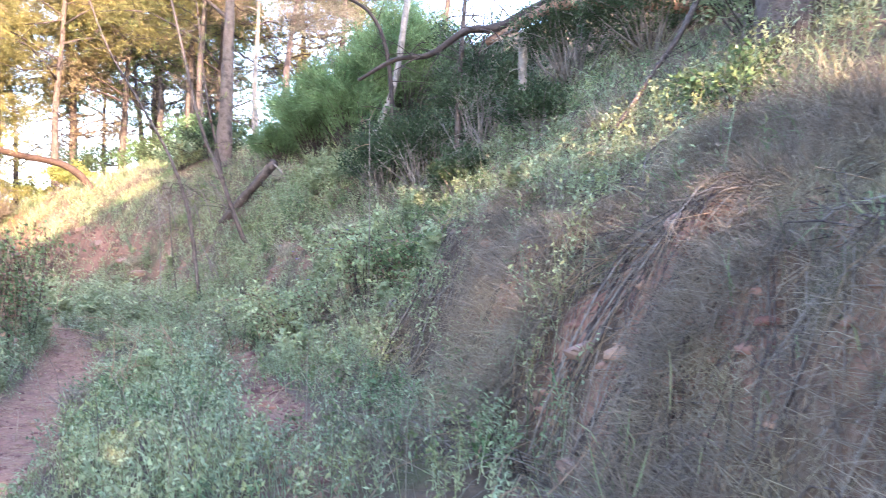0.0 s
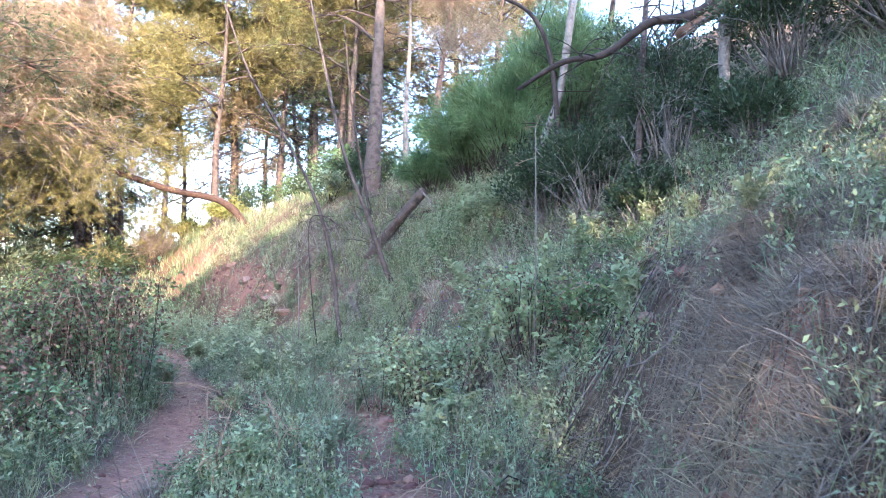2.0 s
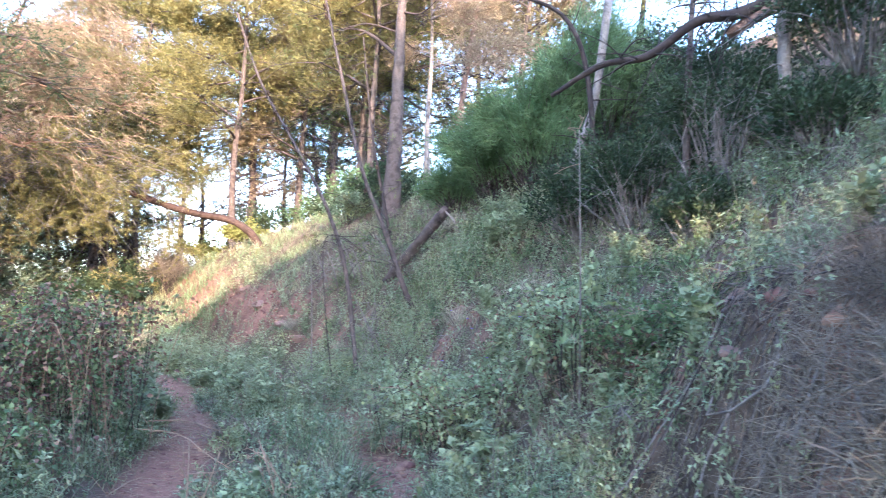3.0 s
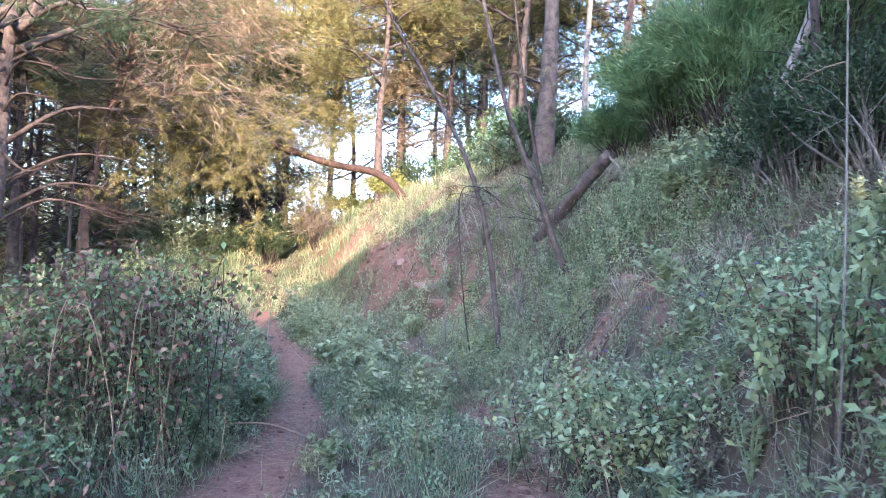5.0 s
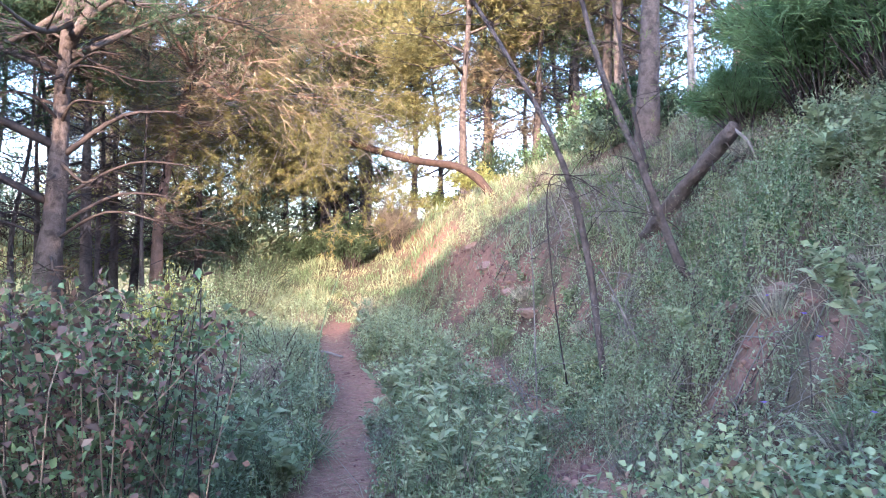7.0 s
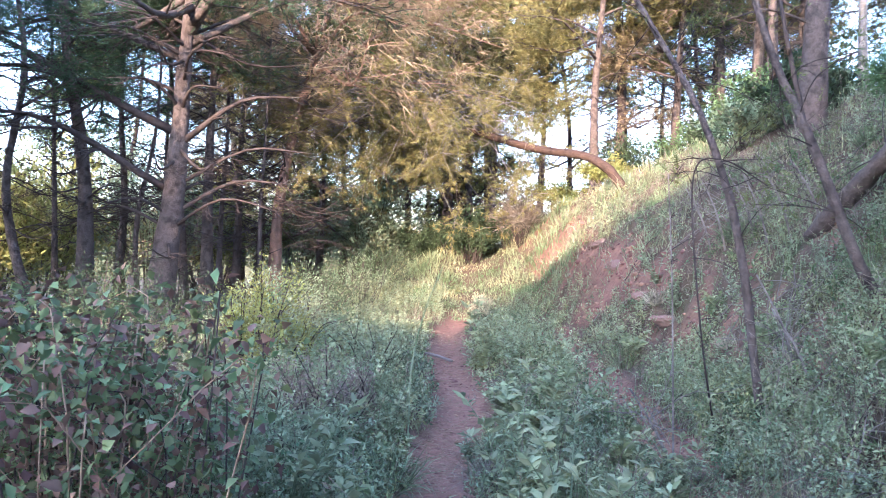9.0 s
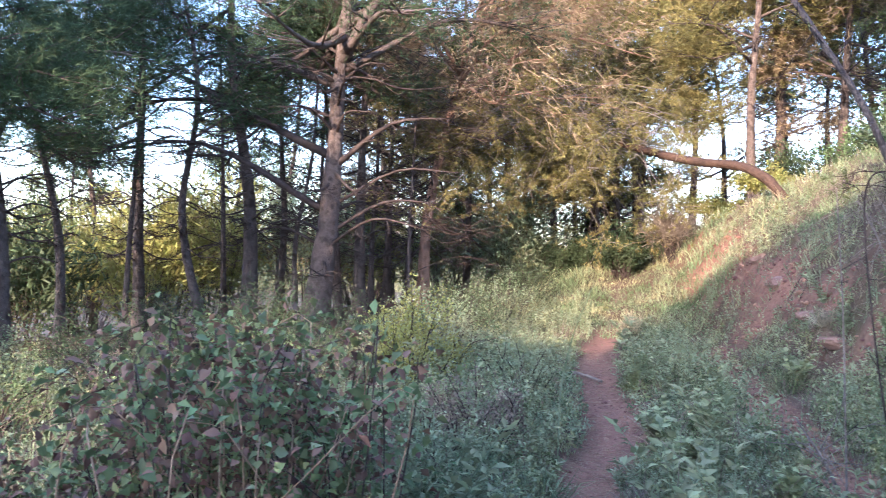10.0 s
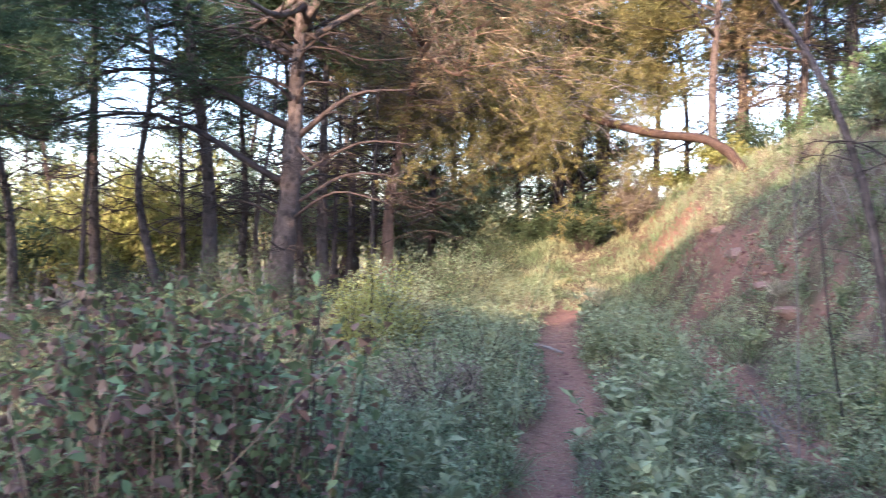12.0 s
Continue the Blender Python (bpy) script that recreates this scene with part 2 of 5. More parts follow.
def ripple(x, y, size, seed=0):
    """Smooth value noise, -1 to 1."""
    x, y = x / size, y / size
    i, j = np.floor(x), np.floor(y)
    u, v = x - i, y - j
    u, v = u * u * (3 - 2 * u), v * v * (3 - 2 * v)
    a = lattice(i, j, seed) * (1 - u) + lattice(i + 1, j, seed) * u
    b = lattice(i, j + 1, seed) * (1 - u) + lattice(i + 1, j + 1, seed) * u
    return 2 * (a * (1 - v) + b * v) - 1


# ---------------------------------------------------------------- the lie of the land
# middle line of the old cart track, with its two wheel ruts; u counts metres to its right
LINE = curve([(0.3, -60), (0.2, -30), (-0.3, -12), (-0.7, 0), (-1.3, 3.5), (-2.5, 6.8), (-3.8, 10), (-5.0, 11.7), (-6.4, 13.6), (-9.55, 16.95),
              (-12, 20.2), (-14.6, 23.8), (-16.5, 28), (-18, 36), (-19, 60), (-20, 100)], 700)
LINE_RIGHT = unit(np.gradient(LINE, axis=0))[:, ::-1] * np.array([1, -1])
BANK_U = [-60, -30, -14, -7, -1.4, 1.3, 1.9, 2.25, 2.75, 3.2, 6, 10, 16, 40, 120]
BANK_Z = [-9, -3.5, -0.9, -0.15, 0.0, 0.0, 0.18, 0.62, 1.25, 1.62, 4.1, 6.6, 9.2, 15, 30]


def along(x, y):
    """Where a point lies on the track: distance to its right, and the middle line's y."""
    x, y = np.atleast_1d(np.asarray(x, float)), np.atleast_1d(np.asarray(y, float))
    u, s = np.empty(len(x)), np.empty(len(x))
    for k in range(0, len(x), 4000):
        d2 = (x[k:k + 4000, None] - LINE[:, 0]) ** 2 + (y[k:k + 4000, None] - LINE[:, 1]) ** 2
        i = d2.argmin(1)
        off = np.stack([x[k:k + 4000], y[k:k + 4000]], 1) - LINE[i]
        side = (off * LINE_RIGHT[i]).sum(1)
        u[k:k + 4000] = np.sign(side) * np.sqrt(d2.min(1))
        s[k:k + 4000] = LINE[i, 1]
    return u, s


def land(x, y):
    """Height of the ground, how bare it is, u and s."""
    x, y = np.atleast_1d(np.asarray(x, float)), np.atleast_1d(np.asarray(y, float))
    u, s = along(x, y)
    shift = 0.22 * ripple(s, s * 0, 2.3, 3) + 0.12 * ripple(x, y, 0.8, 5)
    near = np.interp(s, [12.5, 15.5, 18.5, 22, 30], [0, 0.2, 0.9, 1.3, 1.4])
    up = np.interp(u + near + np.where(u + near > 1.3, shift, 0), BANK_U, BANK_Z)
    steep = np.interp(u + 0.5 * shift, [1.5, 1.95, 2.2, 2.5, 2.9, 3.3], [0, 0.12, 0.75, 1.35, 1.58, 1.70])
    share = np.interp(s, [-5, 1, 5.5, 8.5, 10, 12, 14], [1, 1, 1, 0.45, 0.2, 0.0, 0.0])
    up = np.where((u > 1.5) & (u < 3.3), up + (np.maximum(steep, up) - up) * share, up)
    up = up * np.where(up > 0, np.interp(s, [10.5, 13, 17, 20, 40], [1.0, 1.3, 1.35, 1.35, 1.4]), 1)
    cap = np.interp(s, [-60, 10, 13, 15, 17, 19, 22, 30, 60], [20, 14, 9.5, 6.0, 4.75, 4.35, 4.3, 4.2, 4.0])
    up = np.where(up > 0, cap * np.tanh(up / cap), up)
    z = up + np.interp(s, [-60, 0, 5, 10, 16, 25, 60, 100], [-1.0, 0.0, 0.16, 0.27, 0.42, 0.55, 0.8, 0.8])
    # the shaded bank that closes the way at the bend
    z = z + np.interp(s, [19.6, 22, 24, 27, 60], [0, 0.55, 1.35, 1.75, 2.0]) * np.interp(u, [-4.5, -2.2, 0.5, 2.5, 4.0], [0, 0.75, 1, 0.25, 0.0])
    z = z + (0.22 * ripple(x, y, 0.55, 13) + 0.10 * ripple(x, y, 0.21, 14) + 0.04 * ripple(x, y, 0.11, 15)) * np.exp(-((u - 2.5) / 0.6) ** 4) * np.interp(s, [0, 9, 13], [1, 1, 0.4])
    rut = np.exp(-((u - 0.85) / 0.26) ** 2) + np.exp(-((u + 0.85) / 0.28) ** 2)
    z = z - 0.07 * rut + 0.05 * np.exp(-(u / 0.4) ** 2)
    rough = np.clip((u - 1.2) / 1.5, 0, 1)
    z = z + (0.03 + 0.13 * rough) * ripple(x, y, 0.9, 1) + (0.015 + 0.075 * rough) * ripple(x, y, 0.34, 2) + 0.03 * rough * ripple(x, y, 0.17, 6) + 0.12 * rough * ripple(x, y, 2.6, 4)
    right_wear = np.interp(s, [0, 7, 9, 14, 17, 20], [0.4, 0.9, 1.1, 1.1, 0.6, 0.1]) * (0.75 + 0.5 * ripple(x, y, 1.1, 9))
    left_wear = np.interp(s, [0, 4, 8, 19.2, 20.6], [0.6, 0.9, 1.0, 1.0, 0.1])
    bare = right_wear * np.exp(-((u - 0.85) / 0.3) ** 4) + left_wear * np.exp(-((u + 0.85 + 0.06 * ripple(s, s, 1.5, 8)) / 0.29) ** 4)
    face = np.exp(-((u + near - 2.45 + shift + 0.25 * ripple(x, y, 0.5, 16)) / 0.45) ** 2) * np.clip(0.15 + 0.7 * ripple(x, y, 0.8, 11) + 1.3 * ripple(x, y, 0.3, 12) + np.interp(s, [0, 3, 5.5, 8, 10, 13, 15, 17, 26], [0.2, 0.4, 0.0, -0.5, -0.8, -0.4, 0.3, 0.75, 0.4]), 0, 1)
    return z, np.clip(bare + face, 0, 1), u, s


def height(x, y):
    return float(land([x], [y])[0][0])


def ground_mesh(name, xs, ys, drop=0.0, hole=None):
    gx, gy = np.meshgrid(xs, ys, indexing="ij")
    z, bare, u, s = land(gx.ravel(), gy.ravel())
    v = np.stack([gx.ravel(), gy.ravel(), z - drop], 1)
    nx, ny = len(xs), len(ys)
    i, j = np.meshgrid(np.arange(nx - 1), np.arange(ny - 1), indexing="ij")
    a = (i * ny + j).ravel()
    f = np.concatenate([np.stack([a, a + ny, a + ny + 1], 1), np.stack([a, a + ny + 1, a + 1], 1)])
    me = mesh_of(name, v, f, True)
    at = me.attributes.new("bare", "FLOAT", "POINT")
    at.data.foreach_set("value", bare.astype(np.float32))
    me.materials.append(M_GROUND)
    return me


# one sheet, fine about the walk and coarse to the horizon
XS = np.unique(np.concatenate([np.linspace(-900, -60, 15), np.linspace(-60, -24, 25), np.arange(-24, -14, 0.25), np.arange(-14, -0.6, 0.1), np.arange(-0.6, 2.6, 0.055), np.arange(2.6, 5, 0.1), np.arange(5, 12, 0.35), np.linspace(12, 60, 20), np.linspace(60, 900, 12)]))
YS = np.unique(np.concatenate([np.linspace(-900, -60, 12), np.linspace(-60, -4, 30), np.arange(-4, 2, 0.25), np.arange(2, 3, 0.1), np.arange(3, 8.6, 0.055), np.arange(8.6, 22, 0.1), np.arange(22, 34, 0.25), np.linspace(34, 100, 30), np.linspace(100, 900, 12)]))
tagged(new("ground", ground_mesh("ground", XS, YS)), "red earth slope with a narrow worn footpath between grassy banks", "ground", kind="structure")

# ---------------------------------------------------------------- pines


def pine(label, base, tall, radius, top, crown_from, limbs, reach, seed, tufts=26, leaf=None, bark=None, dead=6, needle=0.14, count=8, wide=0.010, droop=0.15, sides=9, group="", limb_list=(), fork=None, toward=None, low_reach=None, lite=False, hang=0.35, spread=0.75):
    """A pine: trunk, single limbs, a crown of needle tufts, bare dead branches below it. top: the trunk's lean (dx, dy)."""
    rng = np.random.default_rng(seed)
    leaf, bark = leaf or M_NEEDLE, bark or M_BARK
    tree = thing("pine_tree", base, label, "tree", group)
    wob = 0.012 * tall
    stem = curve([(0, 0, -0.35), (0.15 * top[0] + rng.normal(0, wob), 0.15 * top[1] + rng.normal(0, wob), 0.25 * tall),
                  (0.45 * top[0] + rng.normal(0, wob), 0.45 * top[1] + rng.normal(0, wob), 0.55 * tall), (top[0], top[1], tall)], 22)
    p = Pile()
    tube(p, stem, radius, radius * 0.22, sides, 0.05, rng, 0.5)
    part("trunk", p, bark, tree, smooth=True)
    crown_at, crown_way = [], []
    zs = stem[:, 2]

    def limb(z, azimuth, rise, length, thick, living, kids):
        o = np.array([np.interp(z, zs, stem[:, 0]), np.interp(z, zs, stem[:, 1]), z])
        h = np.array([math.cos(azimuth), math.sin(azimuth), 0])
        q = np.array([-h[1], h[0], 0])
        end = o + h * length + np.array([0, 0, rise * length])
        mid = o + h * length * 0.5 + np.array([0, 0, (rise * 0.5 + droop * (1 if rise > 0 else -1)) * length]) + q * rng.normal(0, 0.06 * length)
        line = curve([o, mid, end], 9)
        lp = Pile()
        tube(lp, line[::2] if lite else line, thick, 0.006, 4 if lite else 6, 0.06, rng)
        for _ in range(kids):
            k = rng.uniform(0.25, 1.0)
            s0 = line[int(k * 8)]
            sl = length * (rng.uniform(0.22, 0.6) if living else rng.uniform(0.15, 0.42)) * (1.15 - 0.5 * k)
            sw = unit(h * rng.uniform(0.2, 1.0) + q * rng.choice([-1, 1]) * rng.uniform(0.4, 1.1) + np.array([0, 0, rng.uniform(-0.35, 0.5 if living else 0.15)]))
            tip = s0 + sw * sl + np.array([0, 0, -0.15 * sl if not living else 0.05 * sl])
            sub = curve([s0, (s0 + tip) / 2 + rng.normal(0, 0.06 * sl, 3), tip], 3 if lite else 5)
            tube(lp, sub, max(0.005, thick * 0.28), 0.003, 3)
            for _ in range(0 if lite else 1 if living else 3):
                e0 = sub[rng.integers(1, len(sub))]
                ew = unit(sw + rng.normal(0, 0.7, 3))
                tube(lp, np.array([e0, e0 + ew * sl * 0.22, e0 + ew * sl * 0.42 + np.array([0, 0, -0.03])]), 0.005, 0.002, 3)
            if living:
                m = max(2, int(tufts))
                kk = rng.uniform(0.25, 1.05, m)[:, None]
                at = s0 + (tip - s0) * kk + rng.normal(0, 0.2 * sl + 0.07, (m, 3))
                crown_at.append(at)
                crown_way.append(np.repeat((sw + np.array([0, 0, hang]))[None], m, 0))
        part("limb" if living else "dead_branch", lp, bark if living else M_TWIG, tree)

    for _ in range(limbs):
        k = rng.uniform(0, 1) ** 0.85
        z = tall * (crown_from + (0.97 - crown_from) * k)
        az = rng.uniform(0, 2 * np.pi) if toward is None or rng.random() < 0.35 else rng.normal(toward, 0.7)
        limb(z, az, rng.uniform(-0.25, 0.45) * (0.5 + 0.8 * k), reach * (1.05 - 0.62 * k) * rng.uniform(0.75, 1.15), radius * 0.33 * (1.1 - 0.7 * k), True, 13)
    for _ in range(dead):
        z = tall * rng.uniform(0.16, max(0.2, crown_from + 0.12))
        limb(z, rng.uniform(0, 2 * np.pi), rng.uniform(-0.2, 0.25), (low_reach or reach * 0.5) * rng.uniform(0.5, 1.0), radius * 0.14, False, 10)
    for z, az, rise, length, thick, living, kids in limb_list:
        limb(z, radians(az), rise, length, thick, living, kids)
    if fork:
        fp = Pile()
        tube(fp, curve([(np.interp(fork[0], zs, stem[:, 0]), np.interp(fork[0], zs, stem[:, 1]), fork[0]), fork[1], fork[2]], 10), radius * 0.48, radius * 0.2, 8, 0.05, rng)
        part("fork", fp, bark, tree, smooth=True)
    if crown_at:
        at, way = np.concatenate(crown_at), unit(np.concatenate(crown_way))
        cp = Pile()
        needles(cp, at, way, count, needle, wide, spread, rng)
        part("crown", cp, leaf, tree)
    return tree


def grounded(x, y):
    return (x, y, height(x, y))


# the pines below the path
pine("tall pine with grey ridged trunk and long bare lower limbs", grounded(-15.5, 14.3), 9.5, 0.27, (0.5, 0.7), 0.55, 20, 3.8, 21, tufts=34, leaf=M_NEEDLE_DARK, bark=M_BARK, dead=24, low_reach=2.6,
     limb_list=[(3.5, 225, 0.12, 5.5, 0.09, False, 26), (2.4, 222, 0.22, 5.2, 0.08, False, 24), (3.3, 45, 0.42, 2.3, 0.07, False, 10), (2.0, 48, 0.28, 2.2, 0.05, False, 10), (4.9, 215, 0.05, 5.0, 0.08, True, 16),
                (5.2, 70, 0.25, 4.5, 0.08, True, 18)],
     fork=(5.4, (0.9, 1.1, 7.0), (1.9, 2.4, 9.2)))
pine("pine with drooping dry brown twigs over the path", grounded(-17.2, 18.2), 9.8, 0.16, (1.2, 1.4), 0.52, 26, 4.2, 22, tufts=18, leaf=M_NEEDLE_DRY, bark=M_BARK_RED, dead=30, needle=0.42, count=4, wide=0.013, droop=0.22, toward=radians(20), hang=-0.7, spread=0.4)
pine("slender dark pine in the wood's edge", grounded(-15.8, 8.7), 9.0, 0.135, (-0.6, -0.9), 0.34, 19, 2.7, 23, leaf=M_NEEDLE_DARK, dead=18, tufts=58, needle=0.17, group="pines of the wood")
pine("slender dark pine with a dense green crown", grounded(-15.05, 9.0), 9.5, 0.15, (-0.5, -0.9), 0.33, 19, 2.7, 24, leaf=M_NEEDLE_DARK, dead=18, tufts=58, needle=0.17, group="pines of the wood")
pine("straight pine trunk with bare lower branches", grounded(-17.4, 13.85), 11.0, 0.17, (-0.3, -0.3), 0.4, 22, 3.2, 25, leaf=M_NEEDLE_DARK, dead=26, tufts=42, group="pines of the wood")
pine("dark green pine with a broad dense crown", grounded(-19.6, 12.3), 10.5, 0.14, (0.2, -0.3), 0.36, 22, 3.0, 33, leaf=M_NEEDLE_DARK, dead=20, tufts=42, group="pines of the wood")
pine("thin leaning pine with bare twigs", grounded(-17.3, 13.0), 9.5, 0.10, (-0.5, -1.2), 0.4, 18, 2.8, 26, leaf=M_NEEDLE_DARK, dead=26, tufts=42, group="pines of the wood")
pine("thin pine with brown broken twigs", grounded(-17.7, 10.3), 8.5, 0.10, (-0.3, -0.9), 0.45, 14, 2.4, 27, leaf=M_NEEDLE_DARK, dead=26, group="pines of the wood")
pine("dark straight pine deep in the wood", grounded(-17.5, 16.6), 10.0, 0.15, (0.1, 0.2), 0.45, 15, 2.6, 28, leaf=M_NEEDLE_DARK, dead=26, group="pines of the wood")
pine("thin dark pine deep in the wood", grounded(-18.6, 16.7), 9.0, 0.11, (-0.4, -0.7), 0.5, 10, 2.2, 29, leaf=M_NEEDLE, dead=26, group="pines of the wood")
pine("thin dark pine deep in the wood", grounded(-20.3, 15.8), 9.5, 0.11, (0.1, 0.3), 0.4, 12, 2.3, 30, leaf=M_NEEDLE_WARM, dead=26, group="pines of the wood")
pine("shaded pine trunk with many dead twigs", grounded(-20.5, 19.3), 9.0, 0.13, (0.2, 0.2), 0.4, 12, 2.6, 31, leaf=M_NEEDLE_DRY, dead=28, group="pines of the wood", needle=0.25, count=7)
pine("shaded pine trunk with many dead twigs", grounded(-21.9, 20.9), 9.0, 0.13, (0.3, 0.2), 0.35, 12, 2.6, 32, leaf=M_NEEDLE_DRY, dead=28, group="pines of the wood", needle=0.25, count=7)

# the half fallen trunk across the way and its hanging crown


def leaning_trunk():
    rng = np.random.default_rng(40)
    o = np.array(grounded(-10.5, 22.7))
    tree = thing("leaning_pine", tuple(o), "half fallen pine trunk leaning over the path with a yellowing crown", "tree")
    line = curve([(0, 0, -0.25), np.array((-10.95, 22.6, 3.72)) - o, np.array((-11.7, 22.7, 4.08)) - o, np.array((-13.2, 23.0, 4.36)) - o, np.array((-14.9, 23.1, 4.86)) - o, np.array((-16.6, 22.9, 5.5)) - o, np.array((-18.0, 22.2, 6.3)) - o], 26)
    p = Pile()
    tube(p, line, 0.115, 0.085, 9, 0.05, rng)
    part("trunk", p, M_BARK_LEAN, tree, "dark reddish-brown bark", True)
    at, way = [], []
    lp = Pile()
    for _ in range(170):
        c = np.array((-16.7, 21.5, 4.85)) - o
        e = c + rng.normal(0, 1, 3) * np.array([1.8, 1.8, 0.85])
        s = line[rng.integers(17, 26)] + rng.normal(0, 0.2, 3)
        tube(lp, curve([s, (s + e) / 2 + np.array([0, 0, 0.4]), e], 7), 0.022, 0.004, 4)
        for _ in range(9):
            tip = e + rng.normal(0, 0.42, 3) + np.array([0, 0, -0.1])
            tube(lp, np.array([e, (e + tip) / 2 + rng.normal(0, 0.05, 3), tip]), 0.006, 0.003, 3)
            at.append(e + (tip - e) * rng.uniform(0.3, 1.05, (6, 1)) + rng.normal(0, 0.06, (6, 3)))
            way.append(np.repeat((tip - e)[None], 6, 0))
    part("twig_work", lp, M_BARK_GREY, tree, "thin grey twigs")
    cp = Pile()
    needles(cp, np.concatenate(at), unit(np.concatenate(way)), 13, 0.16, 0.012, 0.6, rng)
    part("crown", cp, M_NEEDLE_WARM, tree, "yellow-green needles")


leaning_trunk()

# pines beyond the bend, in the sun
far_pine = pine("sunlit pine beyond the bend", grounded(-23.1, 30.6), 9.5, 0.25, (0.4, 0.3), 0.38, 20, 3.6, 41, leaf=M_NEEDLE_WARM, dead=5, needle=0.24, count=8, wide=0.032, tufts=8, lite=True, group="pines beyond the bend")
far_red = pine("sunlit pine with reddish brown dry crown", grounded(-20.6, 36.5), 11.0, 0.18, (-0.7, -1.0), 0.24, 24, 3.4, 42, leaf=M_NEEDLE_TAN, bark=M_BARK, dead=6, needle=0.26, count=8, wide=0.032, tufts=12, lite=True, group="pines beyond the bend")
far_green = pine("pale green pine beyond the bend", grounded(-27.0, 34.0), 11.0, 0.17, (0.3, -0.5), 0.2, 24, 3.4, 43, leaf=M_NEEDLE, dead=5, needle=0.24, count=8, wide=0.032, tufts=12, lite=True, group="pines beyond the bend")
far_tall = pine("tall pine with a high yellow-green crown at the bend", grounded(-14.2, 27.5), 12.0, 0.15, (0.3, -0.4), 0.30, 30, 3.4, 45, leaf=M_NEEDLE_WARM, dead=6, needle=0.2, count=8, wide=0.022, tufts=20, lite=True, group="pines beyond the bend")
FAR = [(far_tall, -18.9, 28.3, 110, 1.15), (far_tall, -21.6, 30.6, 10, 1.2), (far_tall, -15.8, 31.6, 190, 1.2), (far_tall, -9.4, 27.2, 40, 1.1), (far_tall, -12.7, 33.0, 330, 1.25), (far_tall, -17.6, 29.5, 70, 0.95), (far_tall, -11.4, 29.5, 160, 1.0), (far_tall, -20.5, 26.0, 240, 0.95), (far_tall, -8.0, 24.6, 300, 0.95), (far_tall, -24.5, 28.5, 20, 1.0), (far_pine, -23.4, 32.0, 40, 0.8), (far_pine, -23.8, 33.4, 150, 0.75), (far_red, -16.5, 33.0, 80, 0.9), (far_red, -13.2, 30.5, 200, 0.95), (far_green, -18.8, 41.0, 20, 1.1),
       (far_red, -12.0, 36.0, 300, 1.1), (far_green, -9.5, 31.0, 130, 0.95), (far_red, -8.2, 27.5, 250, 0.95), (far_green, -14.5, 43.0, 210, 1.2), (far_red, -6.5, 33.0, 30, 1.1), (far_pine, -3.5, 29.5, 100, 1.1),
       (far_red, -25.5, 27.5, 60, 0.95), (far_red, -29.0, 24.5, 170, 1.0), (far_green, -31.0, 29.0, 250, 1.05), (far_red, -33.0, 36.0, 10, 1.1), 
       (far_green, -34.0, 14.0, 45, 0.75), (far_green, -0.5, 24.5, 75, 0.9), (far_red, 3.0, 22.0, 145, 0.9), (far_green, -20.0, 29.5, 15, 0.85), (far_red, -22.5, 25.5, 95, 0.9), (far_green, -10.8, 34.0, 265, 1.0), (far_green, -15.5, 38.0, 300, 1.1), (far_pine, -26.0, 23.0, 200, 0.95), (far_green, -31.0, 19.0, 130, 0.9),
       (far_red, -4.0, 25.5, 110, 0.85), (far_green, -21.5, 23.0, 60, 0.8)]
for tree, x, y, turn, size in FAR:
    copy_thing(tree, Matrix.Translation(grounded(x, y)) @ pose(0, 0, 0, 0, 0, turn) @ Matrix.Diagonal((size, size, size, 1)))

for x, y, r, lean, turn_seed in [(-18.1, 25.2, 0.19, (0.1, 0.2), 46), (-17.6, 25.9, 0.12, (-0.9, -0.5), 47), (-17.1, 26.3, 0.10, (-1.0, -0.7), 48)]:
    pine("dark pine trunk on the shaded bank at the bend", grounded(x, y), 9.0, r, lean, 0.36, 14, 2.6, turn_seed, leaf=M_NEEDLE_WARM, bark=M_BARK, dead=8, needle=0.2, count=7, wide=0.016, tufts=14, lite=True, group="pines beyond the bend")
# the depth of the wood
wood_pine = pine("dark green pine in the depth of the wood", grounded(-25.5, 9.2), 9.5, 0.12, (-0.3, -0.4), 0.50, 18, 2.4, 49, leaf=M_NEEDLE, dead=16, needle=0.2, count=7, wide=0.016, tufts=14, lite=True, group="pines in the depth of the wood")
for x, y, turn, size in [(-27.5, 13.2, 60, 1.05), (-22.2, 7.6, 130, 0.8), (-24.0, 17.8, 200, 1.05), (-30.0, 9.0, 20, 1.1)]:
    copy_thing(wood_pine, Matrix.Translation(grounded(x, y)) @ pose(0, 0, 0, 0, 0, turn) @ Matrix.Diagonal((size, size, size, 1)))
# dead undergrowth pines behind the tall one
for x, y, tall, r, lean, dead, twig_seed in [(-17.9, 15.2, 7.5, 0.07, (0.2, 0.3), 34, 34), (-18.6, 17.6, 8.0, 0.08, (-0.2, 0.1), 34, 35), (-16.6, 17.4, 7.0, 0.06, (0.3, -0.1), 34, 36), (-19.6, 14.2, 8.5, 0.08, (0.1, -0.4), 30, 37), (-18.4, 11.6, 8.0, 0.07, (0.3, 0.2), 26, 38), (-21.0, 17.4, 8.5, 0.09, (0.2, 0.2), 30, 39)]:
    pine("thin dead pine with a tangle of bare purple-brown twigs", grounded(x, y), tall, r, lean, 0.75, 4, 1.6, twig_seed, leaf=M_NEEDLE_DRY, dead=dead, low_reach=2.3, needle=0.2, count=5, tufts=12, group="dead pines of the wood")

